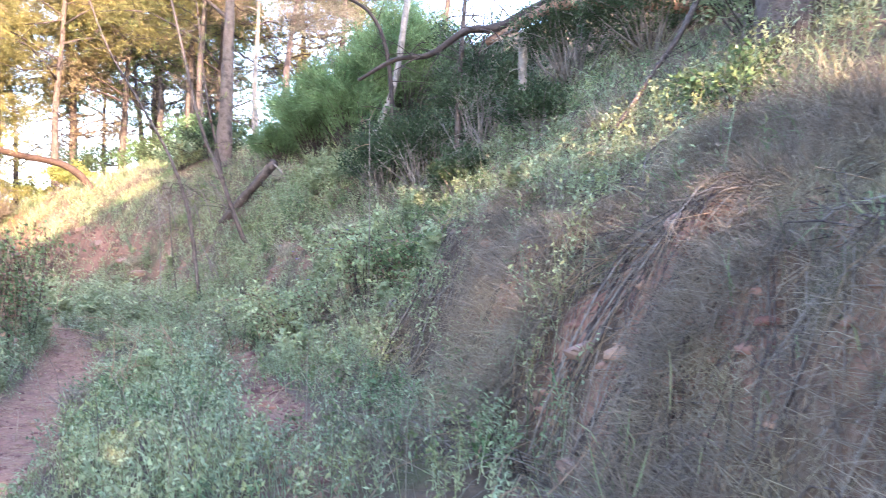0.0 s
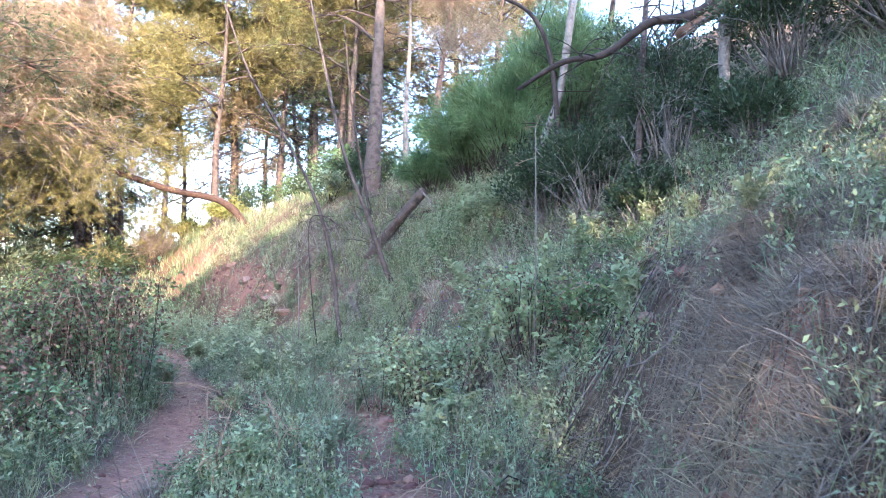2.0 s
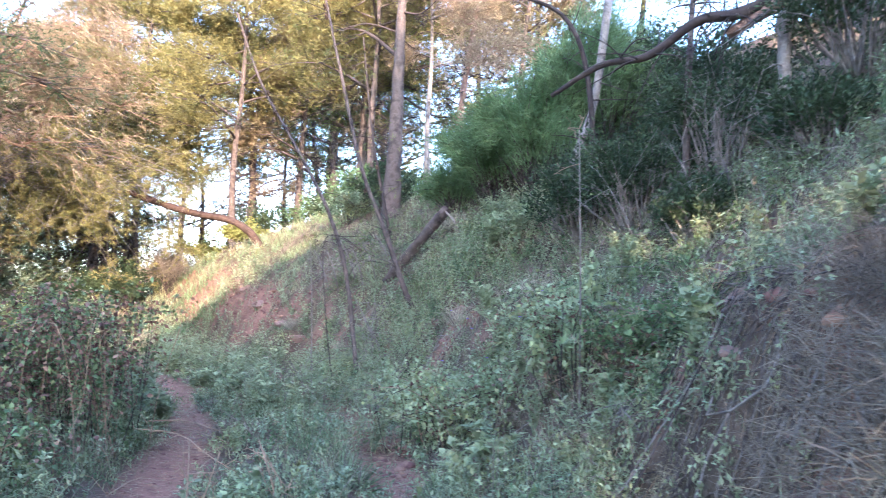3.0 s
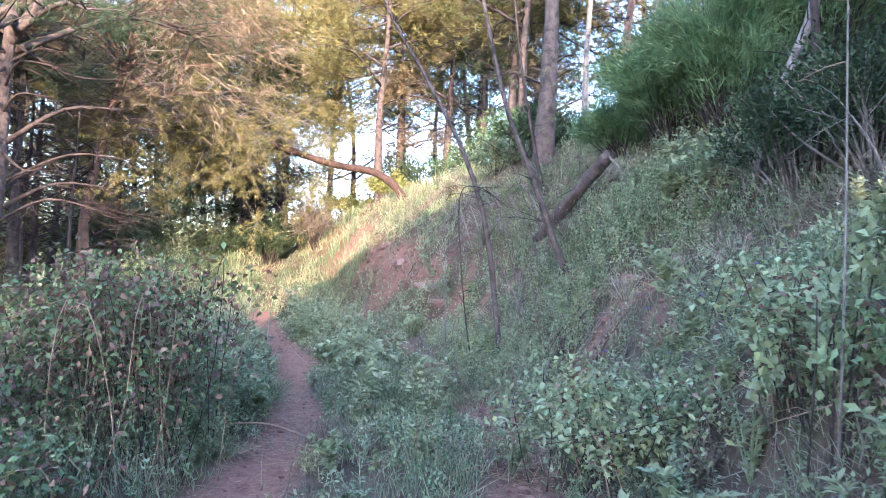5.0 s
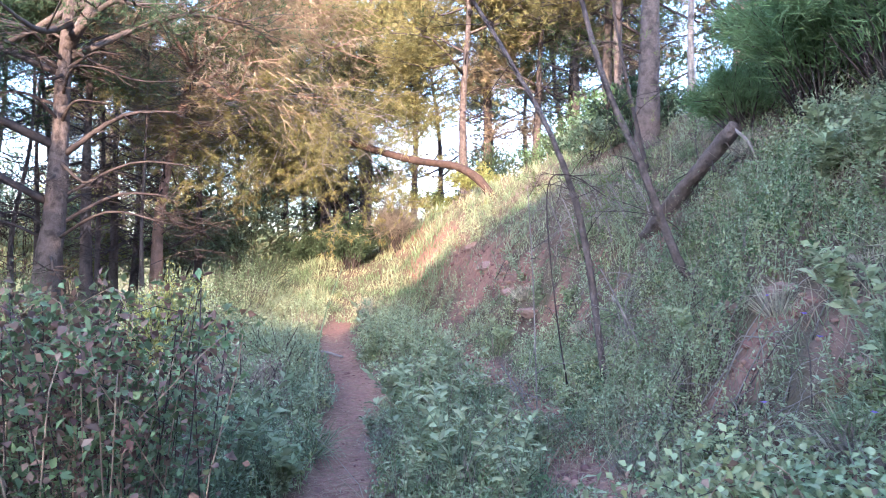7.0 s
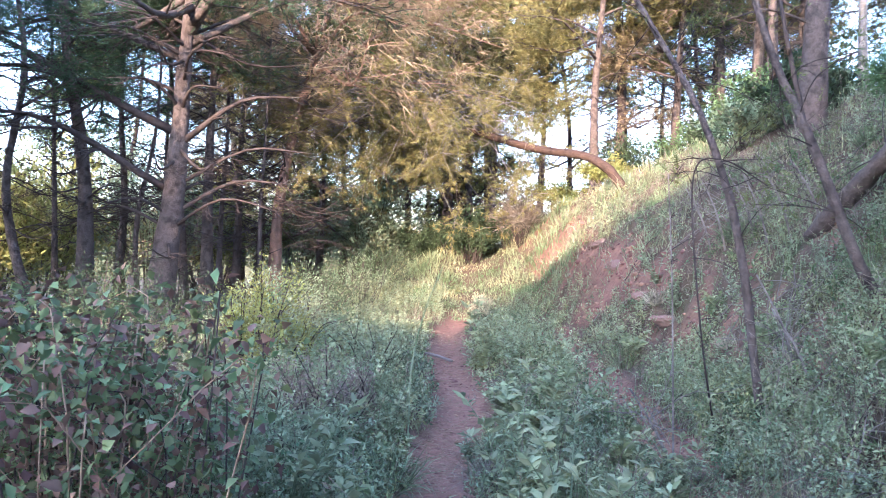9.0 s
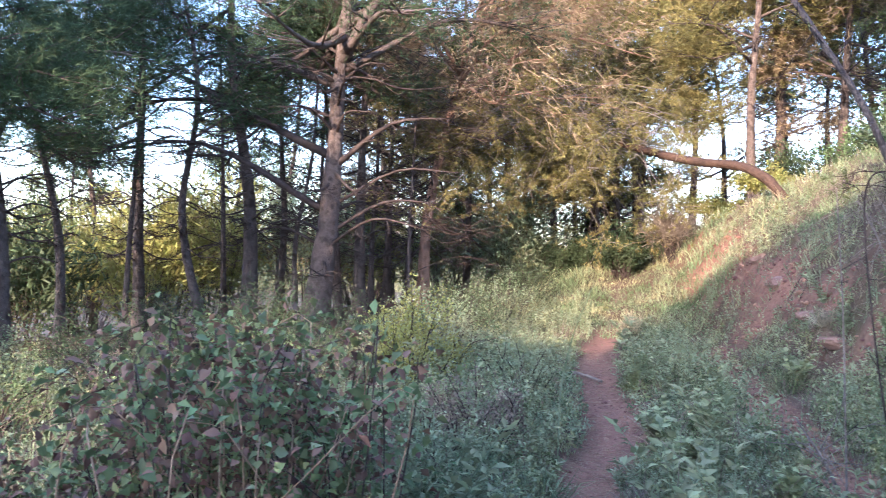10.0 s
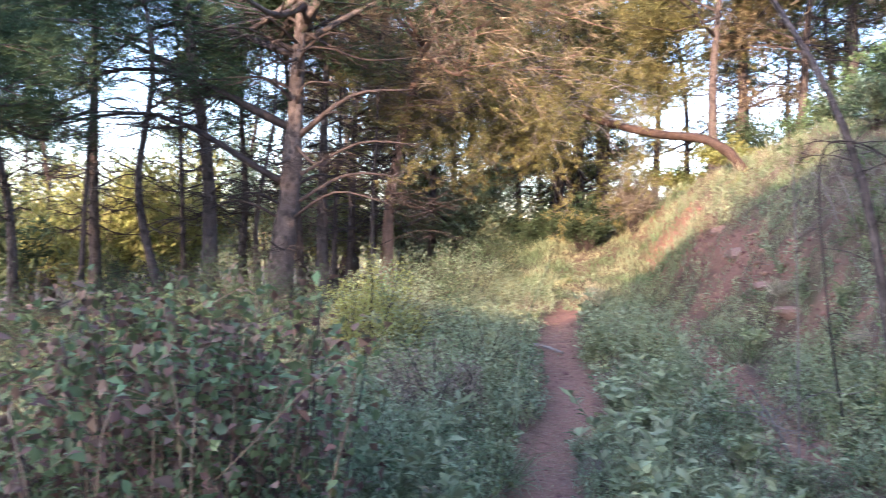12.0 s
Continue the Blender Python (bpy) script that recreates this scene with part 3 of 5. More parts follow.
# pines behind the walker, which shade the path
shade_pine = pine("tall pine behind the path that shades it", grounded(3.6, -0.3), 8.6, 0.2, (0.2, 0.1), 0.1, 34, 2.7, 44, leaf=M_NEEDLE_DARK, dead=0, needle=0.45, count=5, wide=0.14, tufts=5, lite=True, group="pines behind the path")
for x, y, turn, size in [(1.7, -6.9, 60, 0.97), (1.1, -6.0, 160, 0.98), (1.9, -2.9, 200, 0.88), (11.1, -16.2, 140, 1.18), (3.0, -5.2, 95, 0.86), (-12.6, 1.8, 15, 1.2), (10.6, -10.0, 250, 1.3), (3.5, -10.9, 320, 0.93), (-12.3, 3.3, 110, 1.0), (3.2, -2.4, 20, 0.8), (7.8, -14.9, 170, 0.82)]:
    copy_thing(shade_pine, Matrix.Translation(grounded(x, y)) @ pose(0, 0, 0, 0, 0, turn) @ Matrix.Diagonal((size, size, size, 1)))

# pines on the slope
pine("upright pine with a forked grey-brown trunk on the slope", grounded(-5.5, 18.5), 9.5, 0.19, (0.1, 0.3), 0.62, 12, 3.0, 50, leaf=M_NEEDLE_WARM, bark=M_BARK, dead=10,
     limb_list=[(3.6, 175, 0.5, 1.6, 0.06, False, 6)])
pine("pale dead pine on the slope in the sun", grounded(-6.0, 23.5), 8.5, 0.10, (-0.2, 0.1), 0.4, 12, 2.0, 51, leaf=M_NEEDLE_DRY, bark=M_BARK_GREY, dead=6, needle=0.25, count=7)
pine("crooked dead pine on the slope", grounded(-4.4, 20.1), 6.5, 0.11, (0.6, 0.2), 0.4, 9, 2.0, 52, leaf=M_NEEDLE_DRY, bark=M_BARK_RED, dead=8, needle=0.25, count=7)
pine("thick dark pine trunk above the bank", grounded(2.9, 6.75), 9.0, 0.2, (-0.7, 0.3), 0.5, 12, 3.4, 53, leaf=M_NEEDLE, bark=M_BARK, dead=8, low_reach=1.8)

# ---------------------------------------------------------------- shrubs and bushes


def shrub(name, label, base, size, stems, count, leaf_size, material, seed, upright=0.5, category="bush", stem_mat=None, mode="leaf", wide=None, group="", thick=0.012, inner=0.3):
    """A bush: bowed stems from one foot, with leaves (or fine shoots) along their outer part. size: half width x, y and height."""
    rng = np.random.default_rng(seed)
    bush = thing(name, base, label, category, group)
    sp, lp = Pile(), Pile()
    at, way = [], []
    for _ in range(stems):
        az, r, h = rng.uniform(0, 2 * np.pi), math.sqrt(rng.random()), rng.uniform(0.55, 1.0)
        end = np.array([math.cos(az) * r * size[0], math.sin(az) * r * size[1], size[2] * h * (1 - 0.45 * r * r)])
        foot = np.array([end[0] * 0.22, end[1] * 0.22, -0.08]) + rng.normal(0, 0.04, 3)
        mid = foot + (end - foot) * 0.5 + np.array([0, 0, size[2] * 0.12 * upright]) + rng.normal(0, 0.06, 3) * size[2]
        line = curve([foot, mid, end], 8)
        if stems <= 8:
            sp = Pile()
        tube(sp, line, thick, 0.003, 4)
        if stems <= 8:
            part("stem", sp, stem_mat or M_TWIG, bush)
        m = max(3, count // stems)
        k = rng.uniform(inner, 1.0, m) ** 0.8
        i = np.clip((k * 7).astype(int), 0, 6)
        pos = line[i] + (line[i + 1] - line[i]) * rng.random((m, 1)) + rng.normal(0, 0.09 * min(size), (m, 3))
        at.append(pos)
        way.append(unit(unit(line[i + 1] - line[i]) * (0.4 + upright) + rng.normal(0, 0.7, (m, 3))))
    at, way = np.concatenate(at), np.concatenate(way)
    gx, gy = at[:, 0] + base[0], at[:, 1] + base[1]
    floor = land(gx, gy)[0] - base[2]
    at[:, 2] = np.maximum(at[:, 2], floor + 0.03)
    if stems > 8:
        part("stem_work", sp, stem_mat or M_TWIG, bush)
    if mode == "leaf":
        leaves(lp, at, way, leaf_size, wide or leaf_size * 0.6, rng, small=True)
    elif mode == "shoot":
        blades(lp, at, way, leaf_size * rng.uniform(0.5, 1.2, len(at)), np.full(len(at), wide or 0.006), rng.uniform(0.0, 0.4, len(at)), rng)
    part("foliage", lp, material, bush)
    return bush


def on(x, y, down=0.0):
    return (x, y, height(x, y) - down)


# broom on the slope
shrub("broom_bush", "dense bright green broom bush on the slope", on(-2.6, 15.3), (1.1, 1.0, 1.9), 90, 26000, 0.20, M_BROOM, 61, 0.9, mode="shoot", wide=0.010)
shrub("broom_bush", "tall green broom bush hanging over its dark hollow", on(-0.9, 14.8), (1.4, 1.1, 2.4), 90, 28000, 0.20, M_BROOM, 62, 0.9, mode="shoot", wide=0.010)
shrub("broom_bush", "green broom bush below the upright pine", on(-3.5, 16.2), (0.7, 0.7, 0.9), 50, 9000, 0.16, M_BROOM, 63, 0.9, mode="shoot", wide=0.010)
shrub("broom_bush", "wide green broom bush with drooping shoots", on(-1.8, 14.7), (1.2, 1.0, 2.1), 90, 28000, 0.20, M_BROOM, 60, 0.9, mode="shoot", wide=0.010)
# dark evergreen scrub higher up
for x, y, rx, h, n, seed in [(-0.4, 12.0, 1.0, 1.7, 4200, 64), (0.5, 11.7, 0.9, 1.9, 4000, 65), (-1.0, 12.8, 0.9, 1.5, 3500, 66), (1.7, 11.0, 1.0, 1.6, 3800, 67), (2.6, 10.2, 1.0, 1.5, 3800, 68), (0.6, 13.0, 1.3, 2.2, 4500, 69),
                             (2.6, 12.6, 1.4, 2.2, 4500, 70), (4.2, 11.2, 1.4, 2.0, 4500, 71), (-3.2, 18.2, 1.0, 1.6, 3000, 72), (5.2, 8.6, 1.3, 1.9, 4200, 73), (1.2, 10.2, 0.6, 0.9, 2200, 711), (0.2, 10.6, 0.5, 0.8, 2000, 712), (3.4, 8.6, 0.8, 1.0, 2600, 713)]:
    shrub("evergreen_shrub", "dark evergreen shrub with grey dead twigs", on(x, y), (rx, rx, h * 0.85), 34, int(n * 1.6), 0.065, M_DARKSHRUB, seed, 0.7, wide=0.028, thick=0.016, inner=0.42, group="scrub on the slope", stem_mat=M_BARK_GREY)
shrub("leafy_bush", "bright green leafy bush on top of the bank", on(3.0, 7.5), (0.75, 0.75, 0.9), 26, 2200, 0.07, M_BRAMBLE_PALE, 74, 0.4)
shrub("leafy_bush", "green leafy bush on the bare slope", on(2.3, 6.1), (0.55, 0.5, 0.55), 20, 1300, 0.06, M_BRAMBLE, 75, 0.4)
shrub("evergreen_shrub", "very dark round bush beside the path's bend", on(-15.2, 23.1), (0.7, 0.7, 1.55), 44, 7500, 0.08, M_DARKSHRUB, 76, 0.9, wide=0.05)
for x, y, rx, h, seed in [(-16.2, 23.3, 0.8, 1.15, 760), (-17.2, 23.4, 0.9, 1.0, 761), (-14.7, 23.9, 0.6, 1.3, 762)]:
    shrub("evergreen_shrub", "dark bush on the shaded bank at the bend", on(x, y), (rx, rx, h), 36, 5200, 0.08, M_DARKSHRUB, seed, 0.8, wide=0.045, group="dark bushes at the bend")
shrub("reed_clump", "tall sunlit straw-coloured reeds at the bend", on(-14.2, 23.8), (0.65, 0.65, 1.5), 60, 2600, 0.5, M_STRAW, 77, 1.4, mode="shoot", wide=0.012, category="reeds")
for x, y, rx, h, mat, seed in [(-14.3, 25.8, 1.0, 1.0, M_YELLOWSHRUB, 78), (-12.7, 25.6, 0.9, 0.9, M_YELLOWSHRUB, 79), (-13.6, 28.0, 1.4, 1.6, M_DARKSHRUB, 80), (-11.0, 27.5, 1.3, 1.5, M_BROOM, 81), (-9.0, 25.0, 1.2, 1.3, M_DARKSHRUB, 83),
                               (-19.8, 27.0, 1.2, 1.5, M_DARKSHRUB, 84), (-21.4, 26.0, 1.5, 1.2, M_DARKSHRUB, 85), (-7.6, 22.8, 1.1, 1.4, M_BROOM, 86), (-5.9, 19.6, 0.9, 1.2, M_DARKSHRUB, 881), (-7.2, 20.6, 0.9, 1.0, M_WEED, 882)]:
    shrub("shrub", "rounded shrub on the far bank", on(x, y), (rx, rx, h), 24, 2600, 0.10, mat, seed, 0.5, wide=0.05, group="shrubs at the bend")
# thicket between the path and the wood
for x, y, rx, h, mat, n, seed in [(-8.8, 11.9, 0.65, 1.55, M_YELLOWSHRUB, 3000, 90), (-9.8, 13.0, 0.9, 1.2, M_WEED, 2400, 92), (-9.6, 10.6, 0.8, 1.1, M_BRAMBLE, 2400, 93),
                                  (-8.9, 9.6, 0.9, 1.1, M_BRAMBLE, 2600, 94), (-10.8, 11.6, 1.1, 1.4, M_DARKSHRUB, 2800, 95), (-11.5, 9.8, 1.2, 1.3, M_DARKSHRUB, 2800, 96), (-11.4, 14.2, 1.0, 1.3, M_WEED, 2600, 97),
                                  (-12.6, 15.8, 1.0, 1.4, M_DARKSHRUB, 2600, 98), (-13.2, 12.4, 1.2, 1.5, M_DARKSHRUB, 2800, 99), (-13.9, 17.8, 1.1, 1.3, M_WEED, 2500, 100), (-15.4, 19.6, 1.1, 1.3, M_DARKSHRUB, 2500, 101),
                                  (-12.2, 8.2, 1.1, 1.2, M_WEED, 2600, 102), (-14.0, 7.6, 1.2, 1.3, M_DARKSHRUB, 2600, 103), (-10.2, 8.2, 0.8, 0.9, M_BRAMBLE, 2000, 104), (-17.2, 21.8, 1.2, 1.3, M_DARKSHRUB, 2500, 105),
                                  (-6.3, 10.3, 0.5, 0.75, M_WEED, 1600, 106), (-6.9, 11.2, 0.5, 0.85, M_STRAW, 1300, 107), (-7.9, 12.6, 0.55, 0.85, M_WEED, 1700, 108), (-16.5, 12.2, 1.2, 1.4, M_DARKSHRUB, 2500, 109)]:
    shrub("undergrowth_bush", "tangled low bush between the path and the wood", on(x, y), (rx, rx, h), 24, int(n * 1.6), 0.042, mat, seed, 0.6, wide=0.018, group="undergrowth by the wood")
# young pines and scrub in the sun beyond the wood
for x, y, rx, h, mat, seed in [(-26, 12.5, 1.9, 2.8, M_YELLOWSHRUB, 110), (-24, 15.5, 1.7, 3.2, M_YELLOWSHRUB, 111), (-29, 16, 2.2, 3.4, M_NEEDLE_WARM, 112), (-27, 9, 2.2, 3.0, M_NEEDLE_DRY, 113), (-31, 11, 2.4, 3.0, M_YELLOWSHRUB, 114), (-25, 21, 1.8, 3.0, M_YELLOWSHRUB, 115),
                               (-28, 23, 2.2, 3.4, M_NEEDLE_DRY, 116), (-23.5, 7.2, 1.6, 2.2, M_NEEDLE_WARM, 117), (-32, 20, 2.4, 3.6, M_NEEDLE_WARM, 118), (-24, 24, 1.8, 2.6, M_WEED, 119), (-35, 8, 2.6, 3.0, M_NEEDLE_WARM, 120), (-36, 15, 2.6, 3.5, M_NEEDLE_DRY, 121), (-22.5, 13.2, 1.5, 2.8, M_YELLOWSHRUB, 122), (-21.5, 10.3, 1.5, 2.4, M_DARKSHRUB, 123), (-22.8, 18.0, 1.6, 3.4, M_WEED, 124), (-19.5, 23.5, 1.4, 2.6, M_WEED, 125), (-30, 6.5, 2.2, 3.2, M_WEED, 126), (-27, 27, 2.2, 3.0, M_WEED, 127), (-40, 11, 3, 4.2, M_WEED, 128), (-41, 20, 3, 4.5, M_WEED, 129)]:
    shrub("young_pine", "bushy young tree in the sun beyond the wood", on(x, y), (rx * 1.3, rx * 1.3, h * 1.25 + 1.0), 48, 4600, 0.26, mat, seed, 0.7, wide=0.05, mode="shoot", category="tree", group="young trees beyond the wood")

# ---------------------------------------------------------------- brambles


def leaf_mesh(name, length, width, material, seed):
    """One toothed, folded leaf with a stalk, root at the origin, along x."""
    rng = np.random.default_rng(seed)
    k = np.linspace(0, 1, 9)
    half = width * 0.5 * np.sin(np.pi * k ** 0.8) * (1 + 0.10 * (np.arange(9) % 2))
    rib = np.stack([k * length, np.zeros(9), -0.16 * length * k * k], 1)
    lift = half * 0.35
    left, right = rib + np.stack([np.zeros(9), half, lift], 1), rib + np.stack([np.zeros(9), -half, lift + rng.normal(0, 0.002, 9)], 1)
    v = np.concatenate([rib, left, right])
    f = []
    for i in range(8):
        f += [(i, i + 1, 10 + i), (i, 10 + i, 9 + i), (i + 1, i, 18 + i), (i + 1, 18 + i, 19 + i)]
    p = Pile().add(v, np.array(f))
    return p.mesh(name, material, True)


LEAF_GREEN = [leaf_mesh("leaf", 0.050, 0.036, M_BRAMBLE, 1), leaf_mesh("leaf", 0.046, 0.034, M_BRAMBLE_PALE, 2), leaf_mesh("leaf", 0.052, 0.032, M_BRAMBLE, 3)]
LEAF_DEAD = [leaf_mesh("leaf", 0.060, 0.036, M_DEADLEAF, 4), leaf_mesh("leaf", 0.055, 0.030, M_DEADLEAF, 5)]


def bramble(label, base, size, canes, pieces, rest, seed, withered=0.35, pale=False, cane_mat=None):
    """A bramble: arching canes, single leaves on them and a joined mass of leaves behind."""
    rng = np.random.default_rng(seed)
    bush = thing("bramble_bush", base, label, "bramble")
    at, way = [], []
    for _ in range(canes):
        az = rng.uniform(0, 2 * np.pi)
        r = rng.uniform(0.25, 1.1)
        foot = np.array([rng.normal(0, size[0] * 0.35), rng.normal(0, size[1] * 0.35), -0.05])
        top = foot + np.array([math.cos(az) * size[0] * r * 0.5, math.sin(az) * size[1] * r * 0.5, size[2] * rng.uniform(0.6, 1.05)])
        tip = np.array([math.cos(az) * size[0] * r, math.sin(az) * size[1] * r, size[2] * rng.uniform(0.25, 0.8)])
        line = curve([foot, (foot + top) / 2 + rng.normal(0, 0.05, 3), top, tip], 12)
        cp = Pile()
        tube(cp, line, 0.0045, 0.002, 5)
        part("cane", cp, cane_mat or (M_CANE if rng.random() < 0.35 else M_TWIG), bush)
        m = max(4, (pieces + rest) // canes)
        i = rng.integers(3, 11, m)
        at.append(line[i] + (line[i + 1] - line[i]) * rng.random((m, 1)) + rng.normal(0, 0.07, (m, 3)))
        way.append(unit(rng.normal(0, 1, (m, 3)) + np.array([0, 0, -0.1])))
    at, way = np.concatenate(at), np.concatenate(way)
    order = rng.permutation(len(at))
    for j in order[:pieces]:
        kind = LEAF_DEAD if rng.random() < withered else ([LEAF_GREEN[1]] if pale else LEAF_GREEN)
        ob = new("leaf", kind[rng.integers(len(kind))])
        ob.parent = bush
        ob.location = at[j]
        ob.rotation_euler = (rng.normal(0, 0.5), rng.normal(0.2, 0.5), rng.uniform(0, 6.28))
        s = rng.uniform(0.7, 1.35)
        ob.scale = (s, s, s)
    n = int(len(order) * withered)
    for name, sel, mat in (("foliage", order[pieces + n:], M_BRAMBLE_PALE if pale else M_BRAMBLE), ("withered_foliage", order[pieces:pieces + n], M_DEADLEAF)):
        if len(sel) > 3:
            lp = Pile()
            leaves(lp, at[sel], way[sel], 0.05, 0.034, rng)
            part(name, lp, mat, bush)
    return bush


bramble("tangled bramble thicket with green and withered brown leaves", on(-4.95, 8.35), (0.75, 0.75, 1.45), 46, 290, 4200, 130, 0.42)
bramble("bramble thicket with dry canes beside the path", on(-5.75, 8.75), (0.8, 0.8, 1.25), 36, 120, 4200, 131, 0.35)
bramble("bramble and weeds under the thicket", on(-5.5, 7.6), (0.7, 0.6, 0.9), 30, 60, 3200, 132, 0.4)
bramble("low bramble with green leaves beside the path", on(-4.5, 7.1), (0.45, 0.5, 0.6), 18, 40, 1500, 133, 0.3)
# the light on this next bramble is put into its paler leaf colour
bramble("bramble at the bank's foot with light put into its pale green leaves", on(-2.05, 9.7), (0.85, 0.7, 0.75), 40, 200, 4500, 134, 0.08, True)
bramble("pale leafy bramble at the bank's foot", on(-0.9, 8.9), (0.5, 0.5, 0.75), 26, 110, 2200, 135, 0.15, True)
bramble("ivy-like green bramble over the red bank", on(-0.2, 8.3), (0.55, 0.5, 0.5), 26, 60, 2600, 136, 0.1)

# ---------------------------------------------------------------- dead wood and saplings


def pole(name, label, category, points, r0, r1, material, seed, twigs=0, twig_len=0.5, cones=0, sides=8, stub=None, base=None, twig_mat=None, tuft=0):
    """A log, sapling or branch along the points, with side twigs and cones."""
    rng = np.random.default_rng(seed)
    base = np.array(points[0] if base is None else base, float)
    ob = thing(name, tuple(base), label, category)
    line = curve([np.array(q) - base for q in points], 6 * len(points))
    p = Pile()
    tube(p, line, r0, r1, sides, 0.07, rng)
    part("trunk", p, material, ob, smooth=True)
    at, way = [], []
    for _ in range(twigs):
        k = rng.integers(len(line) // 5, len(line))
        w = unit(rng.normal(0, 1, 3) + np.array([0, 0, 0.15]))
        l = twig_len * rng.uniform(0.4, 1.0)
        a = line[k]
        tw = curve([a, a + w * l * 0.5 + rng.normal(0, 0.05 * l, 3), a + w * l + np.array([0, 0, -0.12 * l])], 6)
        q = Pile()
        tube(q, tw, min(0.011, max(0.004, r1 * 0.4)), 0.0025, 4)
        for _ in range(3):
            e = tw[rng.integers(2, 6)]
            d = unit(w + rng.normal(0, 0.7, 3)) * l * 0.35
            tube(q, np.array([e, e + d * 0.5 + rng.normal(0, 0.01, 3), e + d]), 0.003, 0.0015, 3)
            if tuft:
                at.append(e + d + rng.normal(0, 0.04, (tuft, 3)))
                way.append(np.repeat(unit(d)[None], tuft, 0))
        part("twig", q, twig_mat or M_TWIG, ob)
    for _ in range(cones):
        k = rng.integers(len(line) // 2, len(line))
        cone(ob, line[k] + rng.normal(0, 0.03, 3), 0.035, seed + k)
    if stub:
        q = Pile()
        tube(q, curve([np.array(s) - base for s in stub], 6), 0.02, 0.012, 6)
        part("stub", q, M_BARK_GREY, ob, "pale broken stub")
    if at:
        cp = Pile()
        needles(cp, np.concatenate(at), np.concatenate(way), 10, 0.10, 0.006, 0.8, rng)
        part("foliage", cp, M_NEEDLE, ob)
    return ob


def cone(parent, at, radius, seed):
    """A pine cone: a dark core with rings of scales."""
    rng = np.random.default_rng(seed)
    p = Pile()
    ax = unit(np.array([rng.normal(0, 0.4), rng.normal(0, 0.4), -1.0]))
    tube(p, np.array([at, at + ax * radius * 1.2, at + ax * radius * 2.4]), radius * 0.7, radius * 0.3, 6)
    for ring in range(7):
        k = ring / 6
        r = radius * math.sin(0.5 + 2.3 * k)
        for a in np.arange(9) * 0.698 + ring * 0.35:
            s = unit(np.cross(ax, [math.cos(a), math.sin(a), 0.1]))
            c = at + ax * radius * 2.4 * k
            q = np.cross(s, ax)
            v = np.array([c + s * r * 0.4, c + s * r * 1.05 + q * radius * 0.2, c + s * r * 1.05 - q * radius * 0.2, c + s * r * 0.9 - ax * radius * 0.2])
            p.add(v, np.array([(0, 1, 3), (0, 3, 2), (1, 2, 3)]))
    return part("cone", p, M_CONE, parent, "dark pine cone")


pole("fallen_log", "broken grey-brown log propped on the bank", "log", [(-4.62, 15.7, height(-4.62, 15.7) + 0.02), (-4.0, 15.27, (height(-4.62, 15.7) + 3.26) / 2), (-3.38, 14.85, 3.22)], 0.09, 0.085, M_BARK, 140, 10, 0.6, stub=[(-3.38, 14.82, 3.18), (-3.22, 14.75, 3.02), (-3.14, 14.72, 2.8)])
pole("sapling", "thin leaning sapling with a few cones", "tree", [(-3.57, 14.0, height(-3.57, 14.0) - 0.1), (-3.75, 13.85, 1.9), (-4.05, 13.75, 2.75), (-4.45, 13.7, 3.75), (-4.85, 13.6, 5.4), (-5.1, 13.6, 6.4)], 0.050, 0.016, M_BARK, 141, 18, 0.8, 5, tuft=2)
pole("sapling", "bare leaning sapling with dark cones", "tree", [(-4.25, 13.4, height(-4.25, 13.4) - 0.1), (-4.45, 13.3, 2.0), (-4.75, 13.2, 3.0), (-5.25, 13.15, 3.9), (-5.85, 13.1, 4.9), (-6.3, 13.1, 6.0)], 0.036, 0.014, M_BARK, 142, 24, 0.8, 9, tuft=2)
pole("dead_twig", "dark arched dead twig hung on the sapling", "twig", [(-4.55, 13.25, height(-4.55, 13.25) - 0.05), (-4.62, 13.0, 1.4), (-4.68, 12.95, 2.45), (-4.5, 13.05, 2.6), (-4.2, 13.2, 2.4)], 0.008, 0.005, M_TWIG, 143, 12, 0.4)
pole("dead_twig", "thin upright dead stem under the sapling", "twig", [(-4.75, 12.9, height(-4.75, 12.9) - 0.05), (-4.8, 12.9, 1.6), (-4.86, 12.9, 2.5)], 0.008, 0.004, M_BARK_GREY, 144, 5, 0.35)
pole("sapling", "thin dark sapling behind the log", "tree", [(-5.0, 17.2, height(-5, 17.2) - 0.1), (-5.2, 17.2, 3.6), (-5.5, 17.1, 5.2), (-5.7, 17.0, 7.0)], 0.04, 0.015, M_TWIG, 145, 16, 0.8, 4, tuft=2)
pole("fallen_pine", "fallen reddish pine trunk lying along the upper slope", "log", [(-1.36, 11.4, 4.02), (-0.8, 11.2, 4.28), (-0.3, 11.2, 4.36), (0.2, 11.05, 4.66), (0.65, 11.05, 4.72), (1.4, 10.9, 5.05), (2.1, 10.95, 5.15), (4.2, 10.9, height(4.2, 10.9) + 0.15)], 0.025, 0.09, M_TWIG, 146, 40, 1.0, base=(4.2, 10.9, height(4.2, 10.9)))
pole("fallen_pine", "broken fallen trunk across the scrub", "log", [(0.5, 11.2, 4.55), (1.6, 10.7, 4.95), (3.4, 10.2, height(3.4, 10.2) + 0.2)], 0.06, 0.11, M_BARK_RED, 147, 20, 0.8, base=(3.4, 10.2, height(3.4, 10.2)), twig_mat=M_BARK_GREY)
